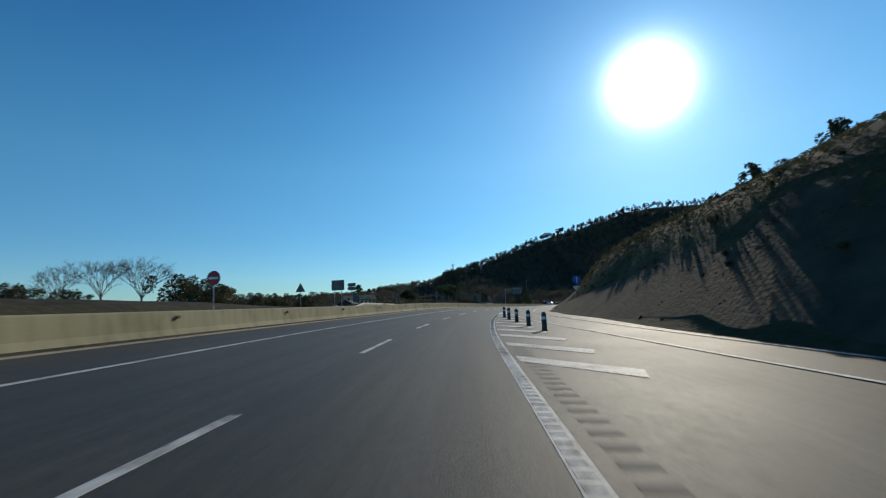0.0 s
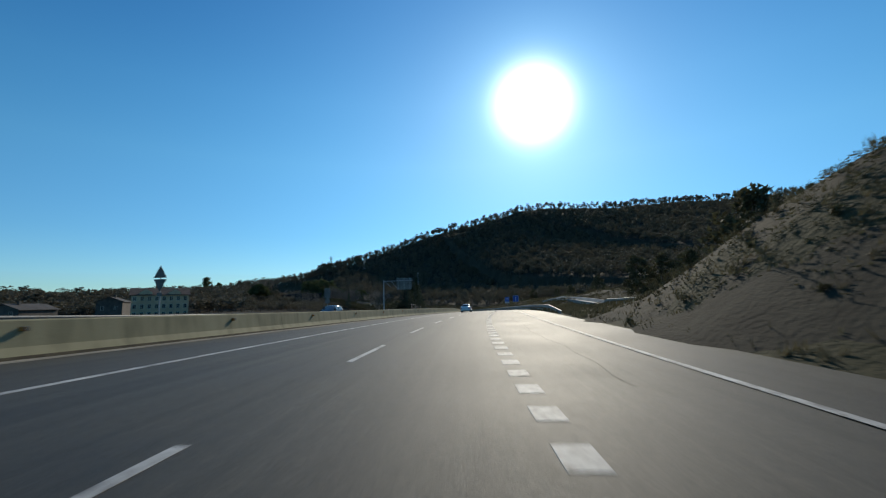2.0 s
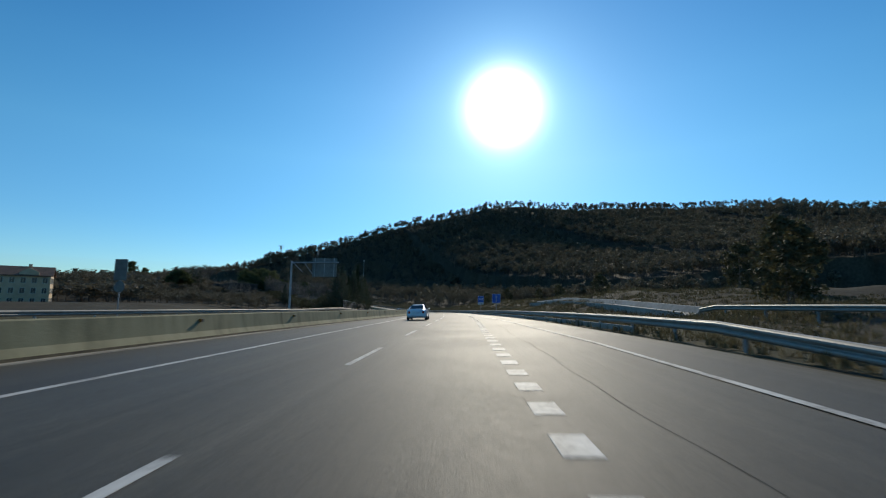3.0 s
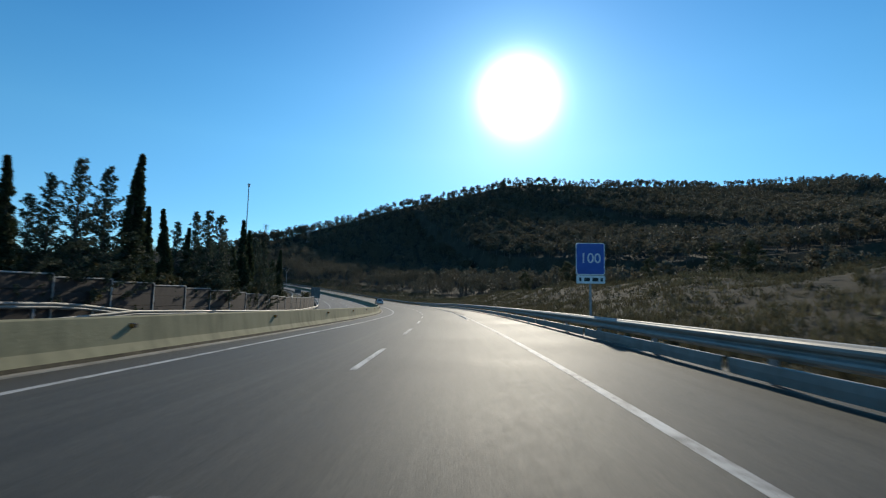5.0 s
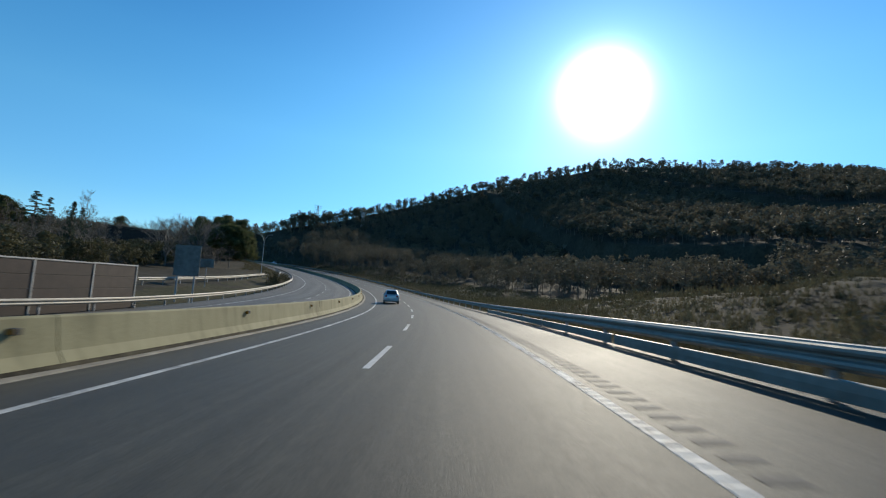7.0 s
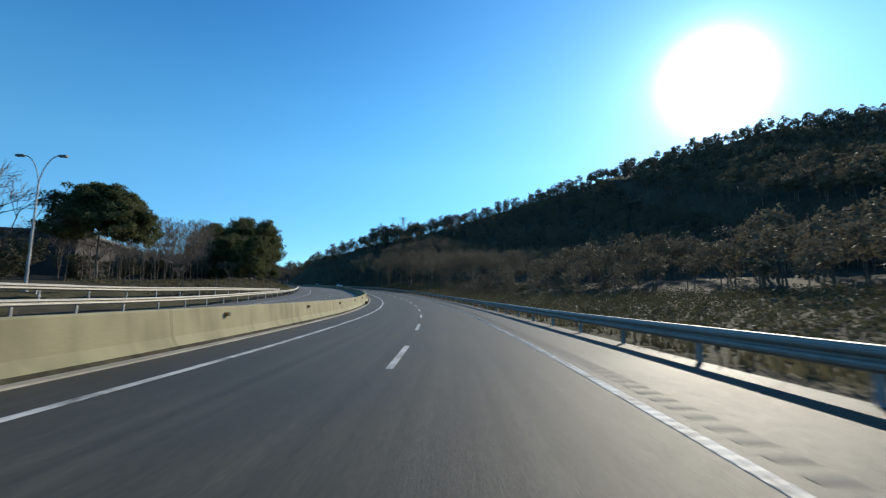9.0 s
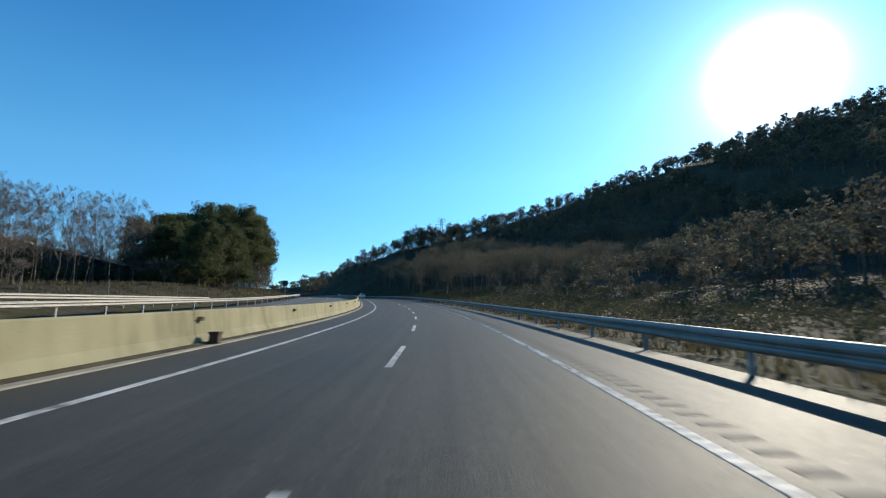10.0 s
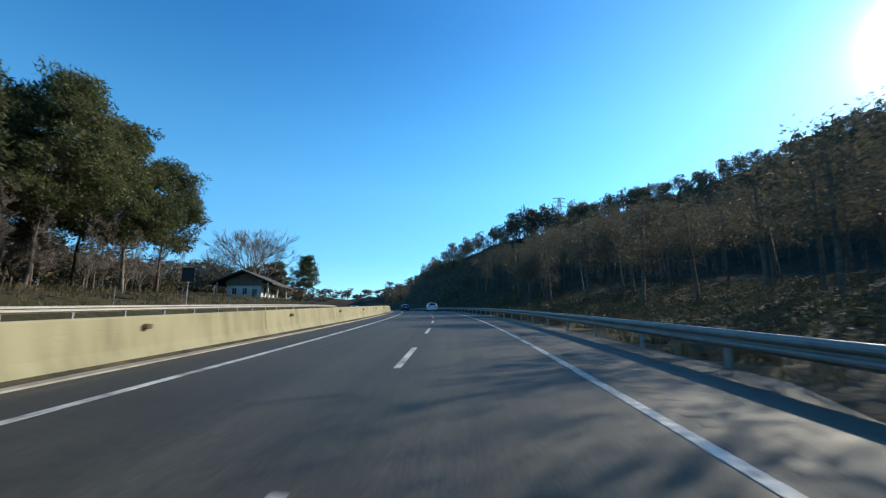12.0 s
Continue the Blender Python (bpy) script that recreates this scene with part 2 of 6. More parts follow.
def on_road(s, d, h=0.0):
    """The place at s metres along the lane line, d to its right, h above the road's plane."""
    c = np.array([np.interp(s, SG, CG[:, k]) for k in range(3)])
    r = np.array([np.interp(s, SG, RG[:, k]) for k in range(3)])
    p = c + r * d
    p[2] += h
    return p


def heading(s):
    a, b = on_road(s - 1, 0), on_road(s + 1, 0)
    return math.atan2(b[0] - a[0], b[1] - a[1])


def road_pose(s, d, h=0.0, turn=0.0, scale=1.0, z=None):
    """A pose whose +y runs along the road; turn in degrees to the right."""
    p = on_road(s, d, h)
    return Matrix.LocRotScale((p[0], p[1], p[2] if z is None else z), Euler((0, 0, -heading(s) - radians(turn))), (scale,) * 3)


def along(*pairs):
    """An offset that changes along the road: (s, value) pairs."""
    xs, ys = zip(*pairs)
    return lambda s: float(np.interp(s, xs, ys))


LEFT_LINE = along((-116, -4.5), (5, -4.5), (25, -4.25), (70, -4.12), (115, -4.0), (140, -3.95), (196, -4.4), (206, -4.3), (220, -3.85), (240, -3.55), (280, -3.5), (372, -3.55), (450, -3.62))
BARRIER = along((-116, -8.3), (10, -8.2), (68, -8.4), (106, -7.8), (135, -7.7), (190, -6.15), (217, -5.75), (250, -5.6), (340, -5.35), (384, -5.6), (460, -5.6))
PAVE_R = along((-116, 34), (-30, 20), (0, 13.6), (10, 11.7), (20, 10.6), (34, 10.2), (50, 8.7), (58, 9.0), (105, 9.3), (130, 9.3), (160, 8.1), (190, 7.2), (250, 6.6), (340, 6.5))
OPP_EDGE = along((-116, -17), (40, -17), (75, -22.5), (140, -22.5), (196, -18.0), (600, -18.0))
RAIL_R = along((110, 9.9), (135, 9.7), (160, 8.2), (188, 6.8), (250, 6.35), (700, 6.35))
RAIL_L = along((-116, -17.8), (40, -17.8), (75, -23.6), (140, -23.6), (196, -18.7), (700, -18.7))


# ---- mesh helpers ----
def mesh_from(name, verts, faces, material, smooth=False):
    me = bpy.data.meshes.new(name)
    me.from_pydata([tuple(map(float, v)) for v in verts], [], faces)
    me.materials.append(material)
    if smooth:
        me.polygons.foreach_set("use_smooth", [True] * len(me.polygons))
    me.update()
    return me


def big_mesh(name, verts, tris, material):
    """A large mesh of triangles from arrays."""
    me = bpy.data.meshes.new(name)
    verts, tris = np.asarray(verts, np.float32), np.asarray(tris, np.int32)
    me.vertices.add(len(verts))
    me.vertices.foreach_set("co", verts.ravel())
    me.loops.add(tris.size)
    me.loops.foreach_set("vertex_index", tris.ravel())
    me.polygons.add(len(tris))
    me.polygons.foreach_set("loop_start", np.arange(0, tris.size, 3, dtype=np.int32))
    me.update(calc_edges=True)
    me.materials.append(material)
    return me


def part(name, bm, material, parent, label="", smooth=False):
    me = bpy.data.meshes.new(name)
    bm.to_mesh(me)
    bm.free()
    me.materials.append(material)
    if smooth:
        me.polygons.foreach_set("use_smooth", [True] * len(me.polygons))
    ob = new(name, me)
    ob.parent = parent
    return tagged(ob, label)


def part_mesh(name, me, parent, label="", m=None):
    ob = new(name, me)
    ob.parent = parent
    if m is not None:
        ob.matrix_basis = m
    return tagged(ob, label)


def thing(name, m, label, category, group="", kind=""):
    ob = new(name)
    ob.empty_display_size = 0.3
    ob.matrix_basis = m
    return tagged(ob, label, category, group, kind)


def box(bm, x0, x1, y0, y1, z0, z1, bevel=0.0):
    """A box, its edges broken."""
    r = bmesh.ops.create_cube(bm, size=1, matrix=Matrix.Translation(((x0 + x1) / 2, (y0 + y1) / 2, (z0 + z1) / 2)) @ Matrix.Diagonal((x1 - x0, y1 - y0, z1 - z0, 1)))
    if bevel:
        es = list({e for v in r["verts"] for e in v.link_edges})
        bmesh.ops.bevel(bm, geom=es, offset=bevel, segments=2, affect="EDGES", profile=0.6)
    return bm


def tube(bm, a, b, ra, rb=None, n=8, caps=True):
    """A tapered round bar from a to b."""
    a, b = Vector(a), Vector(b)
    rb = ra if rb is None else rb
    q = (b - a).to_track_quat("Z", "Y").to_matrix()
    rings = []
    for c, r in ((a, ra), (b, rb)):
        rings.append([bm.verts.new(c + q @ Vector((r * math.cos(k * 2 * math.pi / n), r * math.sin(k * 2 * math.pi / n), 0))) for k in range(n)])
    for k in range(n):
        bm.faces.new((rings[0][k], rings[0][(k + 1) % n], rings[1][(k + 1) % n], rings[1][k]))
    if caps:
        bm.faces.new(rings[0][::-1])
        bm.faces.new(rings[1])
    return bm


def sweep(name, profile, s0, s1, step, material, closed=False, smooth=False, lanes=False):
    """A shape drawn out along the road: profile(s) gives (d, h) points from left to right."""
    ss = np.arange(s0, s1 + step * 0.5, step)
    verts, faces, n = [], [], len(profile(s0))
    for s in ss:
        for d, h in profile(s):
            verts.append(on_road(s, d, h))
    for i in range(len(ss) - 1):
        for k in range(n if closed else n - 1):
            a, b = i * n + k, i * n + (k + 1) % n
            faces.append((a, b, b + n, a + n))
    if closed:
        faces.append(tuple(range(n))[::-1])
        faces.append(tuple(range((len(ss) - 1) * n, len(ss) * n)))
    me = mesh_from(name, verts, faces, material, smooth)
    bm = bmesh.new()
    bm.from_mesh(me)
    bmesh.ops.recalc_face_normals(bm, faces=bm.faces)
    bm.to_mesh(me)
    bm.free()
    if lanes:
        uv = me.uv_layers.new(name="lane")
        flat = np.array([(d, s) for s in ss for d, h in profile(s)], np.float32)
        idx = np.empty(len(me.loops), np.int32)
        me.loops.foreach_get("vertex_index", idx)
        uv.data.foreach_set("uv", flat[idx].ravel())
    return me


# ---- the ground ----
RIDGE = np.array([(-62, 648, 32), (-40, 610, 38), (-7, 594, 43), (28, 630, 56), (76, 656, 75), (160, 690, 107), (230, 664, 122), (290, 690, 145), (345, 690, 151.5),
                  (420, 655, 146), (500, 670, 158), (657, 703, 178.5), (762, 568, 167), (820, 330, 120)], float)
FAR = np.array([(-1500, 700, 8), (-900, 720, 7), (-480, 690, 8), (-300, 650, 13), (-205, 655, 18), (-131, 672, 21), (-60, 740, 30), (60, 900, 60)], float)
TREE_TOP = 8.4


def to_line(p, line):
    """Distance of points from a line of knots, and its height there."""
    best, z = np.full(len(p), 1e9), np.zeros(len(p))
    for a, b in zip(line[:-1], line[1:]):
        ab = b[:2] - a[:2]
        w = np.clip(((p - a[:2]) @ ab) / (ab @ ab), 0, 1)
        dist = np.linalg.norm(p - (a[:2] + w[:, None] * ab), axis=1)
        near = dist < best
        best[near] = dist[near]
        z[near] = (a[2] + w * (b[2] - a[2]))[near]
    return best, z


def smoothstep(a, b, x):
    q = np.clip((x - a) / (b - a), 0, 1)
    return q * q * (3 - 2 * q)


def rough_noise(x, y, size):
    return np.sin(x / size * 1.7 + 1.3 * np.sin(y / size * 1.1)) * np.cos(y / size * 1.3 + 1.1 * np.sin(x / size * 0.9))


def ground_z(p, corridor=True):
    """Height of the ground at points (x, y)."""
    p = np.atleast_2d(np.asarray(p, float))
    out = np.empty(len(p))
    for k in range(0, len(p), 4000):
        q = p[k:k + 4000]
        i = np.argmin(((q[:, None, :] - CG[None, ::4, :2]) ** 2).sum(-1), axis=1) * 4
        r = RG[i, :2] / np.linalg.norm(RG[i, :2], axis=1)[:, None]
        delta = q - CG[i, :2]
        d = (delta * r).sum(1)
        far_end = np.abs((delta * np.stack([-r[:, 1], r[:, 0]], -1)).sum(1)) > 12
        dist = np.linalg.norm(delta, axis=1)
        d = np.where(far_end, np.sign(d) * dist, d)
        s = SG[i]
        pe = np.interp(s, [0, 10, 20, 34, 50, 58, 105, 130, 190, 250], [13.6, 11.7, 10.6, 10.2, 8.7, 9.0, 9.3, 9.3, 7.2, 6.6])
        pe = np.where(s < 0, 13.6 - s * 0.35, pe)
        oe = np.interp(s, [40, 75, 140, 196], [-18.5, -24, -24, -19.4])
        plane = CG[i, 2] + RG[i, 2] * np.clip(d, -22, pe)
        rz = CG[i, 2]
        # right: cutting, then the long slope up to the ridge
        a = np.maximum(0, d - pe - 1.0)
        b, zr = to_line(q, RIDGE)
        w = a / (a + b + 1e-6)
        hill = np.maximum(0, (zr - TREE_TOP - rz)) * w ** np.interp(s, [120, 200, 330, 420, 500, 570], [1.25, 1.25, 1.4, 1.35, 1.25, 0.9])
        cut = np.interp(a, [0, 0.7, 4.6, 7.0, 9.2, 13.5, 22, 90], [0, 0.75, 6.5, 8.3, 9.4, 10.9, 12.0, 18.0])
        cut = cut * np.interp(s, [0, 40, 75, 92, 97, 103, 112], [0.98, 0.86, 0.81, 0.80, 0.67, 0.50, 0.33])
        cw = 1 - smoothstep(98, 120, s)
        right = hill * (1 - cw) + np.maximum(hill, cut) * cw
        right = right + (0.35 * rough_noise(q[:, 0], q[:, 1], 7.0) + 0.9 * rough_noise(q[:, 0] + 40, q[:, 1], 23.0)) * smoothstep(2, 25, a)
        bank = 2.6 * smoothstep(1.5, 15, a) * smoothstep(150, 185, s) * (1 - smoothstep(275, 330, s))
        right = right + bank * (1 + 0.22 * rough_noise(q[:, 0] + 9, q[:, 1], 4.2))
        # left: a low bank, then flat land
        la = np.maximum(0, oe - d)
        bank_h = np.interp(s, [0, 30, 60, 300, 380, 430, 600], [2.2, 1.8, 0.7, 0.9, 1.8, 2.2, 1.6])
        left = 0.25 + bank_h * smoothstep(0, 9, la) + 0.25 * rough_noise(q[:, 0], q[:, 1], 9.0) * smoothstep(3, 15, la) + 2.0 * smoothstep(25, 60, la) * smoothstep(380, 430, s)
        left = left - 2.6 * smoothstep(20, 45, la) * smoothstep(140, 180, s) * (1 - smoothstep(300, 350, s)) - 7.0 * smoothstep(42, 78, la) * smoothstep(540, 600, s)
        z = plane + np.where(d > 0, right, np.where(d < oe, left, 0))
        if corridor:
            z = z - np.where((d > oe + 0.5) & (d < pe - 0.8), 0.45, 0.05)
        bf, zf = to_line(q, FAR)
        hills = zf * np.clip(1 - bf / 200, 0, 1) ** 1.2
        z = z + (np.maximum(z, hills + rz * 0.3) - z) * smoothstep(40, 85, dist)
        z = np.where(dist > 1500, z * np.clip(1 - (dist - 1500) / 1500, 0, 1), z)
        out[k:k + 4000] = z
    return out


def gz(s, d):
    p = on_road(s, d)
    return float(ground_z([p[:2]])[0])


def axis(lo, hi, step, reach):
    mid = np.arange(lo, hi + step, step)
    grow = step * np.cumsum(1.32 ** np.arange(1, 24))
    grow = grow[grow < reach]
    return np.r_[(lo - grow)[::-1], mid, hi + grow]


gx, gy = axis(-190, 500, 4.0, 4200), axis(-130, 720, 4.0, 4200)
GX, GY = np.meshgrid(gx, gy)
gpts = np.stack([GX.ravel(), GY.ravel()], -1)
gzs = ground_z(gpts)
nx = len(gx)
quad = (np.arange(len(gy) - 1)[:, None] * nx + np.arange(nx - 1)[None, :]).ravel()
gtris = np.concatenate([np.stack([quad, quad + 1, quad + nx + 1], -1), np.stack([quad, quad + nx + 1, quad + nx], -1)])
ground_me = big_mesh("ground", np.c_[gpts, gzs], gtris, HILLSOIL)
ground_me.polygons.foreach_set("use_smooth", [True] * len(ground_me.polygons))
ground = tagged(new("ground", ground_me), "dry winter hillside and verge of brown grass and bare soil", "ground", kind="structure")

# ---- carriageways ----
road = new("road", sweep("road", lambda s: [(BARRIER(s) - 0.35, -0.4), (BARRIER(s) - 0.3, 0.0), (-4, 0), (0, 0), (4, 0), (PAVE_R(s), -0.03), (PAVE_R(s) + 0.25, -0.5)], -110, S_MAX - 4, 3, ASPHALT, lanes=True))
tagged(road, "worn grey asphalt carriageway with a sheen from the low sun", "road", kind="structure")
opp = new("road_opposite", sweep("road_opposite", lambda s: [(OPP_EDGE(s) - 1.2, -0.4), (OPP_EDGE(s) - 1.0, 0.12), (-13, 0.08), (BARRIER(s) - 0.9, 0.02), (BARRIER(s) - 0.88, -0.4)], -110, S_MAX - 4, 3, ASPHALT_B, lanes=True))
tagged(opp, "older asphalt carriageway of the opposite direction", "road", kind="structure")


def verge(name, d0, d1, s0, s1, label):
    ss = np.arange(s0, s1, 2.5)
    verts, faces, m = [], [], 5
    for s in ss:
        a, b = d0(s), d1(s)
        for k in range(m):
            w = k / (m - 1)
            p = on_road(s, a + (b - a) * w)
            zb = float(ground_z([p[:2]], False)[0])
            base = p[2] - 0.06 if k == 0 else max(zb, p[2] - 0.4) + 0.06 * math.sin(s * 1.3 + k)
            verts.append((p[0], p[1], base - (0.2 if k == m - 1 else 0)))
    for i in range(len(ss) - 1):
        for k in range(m - 1):
            q = i * m + k
            faces.append((q, q + 1, q + m + 1, q + m))
    ob = new(name, mesh_from(name, verts, faces, GRASS, True))
    return tagged(ob, label, "verge", kind="structure")


verge("verge_right", lambda s: PAVE_R(s) + 0.02, lambda s: PAVE_R(s) + 6, -108, S_MAX - 10, "patchy dry grass verge beside the hard shoulder")
verge("verge_left", lambda s: OPP_EDGE(s) - 1.02, lambda s: OPP_EDGE(s) - 8, -108, S_MAX - 10, "dry grass bank beyond the far carriageway")

# ---- median barrier ----
def barrier_profile(s):
    d = BARRIER(s)
    return [(d + 0.10, -0.05), (d + 0.10, 0.06), (d, 0.08), (d - 0.13, 0.30), (d - 0.22, 0.92), (d - 0.25, 0.96), (d - 0.41, 0.96), (d - 0.44, 0.92), (d - 0.53, 0.30), (d - 0.66, 0.06), (d - 0.66, -0.05)]


barrier = thing("concrete_barrier", Matrix(), "long cast concrete median barrier, yellowish grey and stained, between the carriageways", "barrier", kind="structure")
SEG = 19.2
for s0 in np.arange(-110, S_MAX - 30, SEG):
    part_mesh("barrier_segment", sweep("barrier_segment", barrier_profile, s0 + 0.015, s0 + SEG - 0.015, SEG / 8 - 0.00375, CONCRETE, closed=True), barrier)
foot = new("barrier_foot", sweep("barrier_foot", lambda s: [(BARRIER(s) + 0.10, 0.02), (BARRIER(s) + 0.12, 0.035), (BARRIER(s) + 0.42, 0.03), (BARRIER(s) + 0.44, -0.02)], -110, S_MAX - 30, 3, KERB))
tagged(foot, "pale concrete footing strip along the foot of the median barrier", "kerb", kind="structure")

DIRT = mat("gutter_dirt", (0.030, 0.026, 0.018), (0.085, 0.072, 0.046), 5.0, 0.95, bump=0.02, bump_scale=25, spec=0.1)
dv_, df_ = [], []
for k, s in enumerate(np.arange(-100, S_MAX - 32, 0.8)):
    w = 0.05 + 0.09 * abs(math.sin(s * 0.37) * math.sin(s * 0.113 + 1.0)) + random.uniform(0, 0.05)
    d = BARRIER(s) + 0.10
    dv_ += [on_road(s, d - 0.004, 0.10), on_road(s, d + w * 0.5, 0.062), on_road(s, d + w, 0.036)]
    if k:
        q = 3 * k
        df_ += [(q - 3, q - 2, q + 1, q), (q - 2, q - 1, q + 2, q + 1)]
tagged(new("gutter_dirt", mesh_from("gutter_dirt", dv_, df_, DIRT)), "dark strip of dirt and dead grass at the foot of the median barrier", "dirt", kind="stuff")

_b = bmesh.new()
box(_b, -0.01, 0.12, -0.07, 0.07, -0.05, 0.06, 0.010)
refl_body = bpy.data.meshes.new("housing")
_b.to_mesh(refl_body)
_b.free()
refl_body.materials.append(BLACK)
_b = bmesh.new()
box(_b, 0.005, 0.11, -0.078, -0.0705, -0.04, 0.05, 0.003)
refl_lens = bpy.data.meshes.new("lens")
_b.to_mesh(refl_lens)
_b.free()
refl_lens.materials.append(AMBER)
first = None
for s in np.arange(-31.2, 560, 8.95):
    s = s + float(np.interp(s, [180, 200, 440, 455], [2.4, 0, 0, -1.4])) + random.uniform(-0.08, 0.08)
    p = on_road(s, BARRIER(s) - 0.195, 0.72)
    m = Matrix.LocRotScale(p, Euler((0, radians(random.uniform(-4, 4)), -heading(s))), None)
    if first is None:
        first = thing("barrier_reflector", m, "small dark bracket with an amber reflector on the median barrier", "reflector", "reflectors on the barrier")
        part_mesh("housing", refl_body, first)
        part_mesh("lens", refl_lens, first, "amber reflector lens")
    else:
        copy_thing(first, m)
RUST = mat("rusty_brown", (0.045, 0.024, 0.012), (0.10, 0.055, 0.028), 9.0, 0.85, bump=0.006, bump_scale=40)
_b = bmesh.new()
box(_b, -0.13, 0.13, -0.12, 0.12, 0.0, 0.30, 0.02)
box(_b, -0.15, 0.15, -0.14, 0.14, 0.27, 0.33, 0.012)
part("body", _b, RUST, thing("drain_box", road_pose(389.5, BARRIER(389.5) + 0.28, 0.032), "small rusty brown box on the footing of the median barrier", "drain box"))


# ---- road markings ----
def line(name, d_of, width, s0, s1, label, step=2.5, h=0.006, width_of=None):
    w_of = width_of or (lambda s: width)
    prof = lambda s: [(d_of(s) - w_of(s) / 2, h - 0.004), (d_of(s) - w_of(s) / 2 + 0.006, h), (d_of(s) + w_of(s) / 2 - 0.006, h), (d_of(s) + w_of(s) / 2, h - 0.004)]
    ob = new(name, sweep(name, prof, s0, s1, step, PAINT))
    return tagged(ob, label, "road marking", kind="structure")


line("line_left", LEFT_LINE, 0.17, -110, 620, "worn white edge line beside the median barrier")
MAIN_R = along((-110, 3.45), (46, 3.42), (60, 3.4))
line("line_gore", MAIN_R, 0.23, -110, 58, "broad white line along the gore", 2.0)
ACC_EDGE = along((38, 7.4), (45, 6.75), (52, 6.5), (65, 6.55), (105, 6.85), (130, 6.7), (160, 5.3), (188, 4.1), (199, 3.95), (217, 3.62), (236, 3.47))
RAMP_L = along((-60, 26), (-20, 15.5), (0, 9.8), (10, 8.4), (17.6, 7.4), (20.4, 6.9), (28.7, 5.7), (46, 3.9))
RAMP_R = along((-60, 30), (-20, 19), (0, 13.0), (10, 11.2), (20.7, 9.7), (25.5, 9.0), (38, 7.4))
line("line_ramp_left", RAMP_L, 0.16, -60, 40, "white line on the ramp side of the gore", 2.0)
line("line_ramp_right", RAMP_R, 0.16, -60, 38, "white edge line of the ramp", 2.0)
line("line_merge_lane", ACC_EDGE, 0.16, 38, 236, "white edge line of the merging lane", 2.0)
EDGE_R = along((220, 3.25), (236, 3.42), (260, 3.45), (377, 3.4), (450, 3.36))
line("line_right", EDGE_R, 0.17, 220, 620, "white edge line along the hard shoulder")
line("line_opposite_inner", lambda s: BARRIER(s) - 1.9, 0.15, -110, 620, "white inner edge line of the opposite carriageway", h=0.045)
line("line_opposite_outer", lambda s: OPP_EDGE(s) + 2.2, 0.15, -110, 620, "white outer edge line of the opposite carriageway", h=0.118)
# solid nose where the ramp meets the road
NOSE_R = along((40, 4.5), (42, 4.3), (46, 4.06), (50, 3.84), (58.3, 3.50))
line("gore_nose", lambda s: (3.49 + NOSE_R(s)) / 2, 0.5, 40.5, 57.5, "worn solid white painted nose of the gore", 1.0, 0.01, lambda s: max(0.04, NOSE_R(s) - 3.49))


def dash(name, length, width, h=0.006):
    b = bmesh.new()
    box(b, -width / 2, width / 2, -length / 2, length / 2, -0.004, 0.0)
    for v in b.verts:
        if v.co.z > -0.001:
            v.co.x *= 0.97
            v.co.y *= 0.995
    me = bpy.data.meshes.new(name)
    b.to_mesh(me)
    b.free()
    me.materials.append(PAINT)
    return me


def tilted(s, d, h):
    """A pose in the road's plane, with its bank and climb."""
    c, f, r = Vector(on_road(s, d, h)), Vector(on_road(s + 1.5, d, h)) - Vector(on_road(s - 1.5, d, h)), Vector(on_road(s, d + 1, h)) - Vector(on_road(s, d, h))
    f.normalize()
    u = r.cross(f).normalized()
    r = f.cross(u)
    return Matrix(((r.x, f.x, u.x, c.x), (r.y, f.y, u.y, c.y), (r.z, f.z, u.z, c.z), (0, 0, 0, 1)))


DASH_END = along((-12, -110), (0, 4.9), (4, 43.4), (13, 128.4), (23, 221.3), (25, 240.3), (27, 259.4), (29, 277.8), (39, 370.6), (43, 407.8), (47, 443.5), (48, 452.9), (66, 622))
lane_me, lane_group = dash("lane_dash", 3.8, 0.14), "dashes of the lane line"
for k in range(-11, 66):
    s = DASH_END(k) - 1.9
    ob = new("lane_dash", lane_me)
    ob.matrix_basis = tilted(s, 0, 0.007)
    tagged(ob, "worn white dash of the lane line on asphalt", "road marking", lane_group, "structure")
merge_me = dash("merge_dash", 0.64, 0.36)
for s in np.arange(58.29, 178, 1.42):
    ob = new("merge_dash", merge_me)
    ob.matrix_basis = tilted(s, 3.42, 0.008)
    tagged(ob, "short broad white dash between lane and merging lane", "road marking", "dashes of the merging lane", "structure")
opp_me = dash("opposite_dash", 3.8, 0.14)
for s in np.arange(100, 600, 9.6):
    ob = new("opposite_dash", opp_me)
    ob.matrix_basis = tilted(s, (BARRIER(s) - 1.9 + OPP_EDGE(s) + 2.2) / 2, 0.102)
    tagged(ob, "white dash on the opposite carriageway", "road marking", "dashes of the opposite carriageway", "structure")
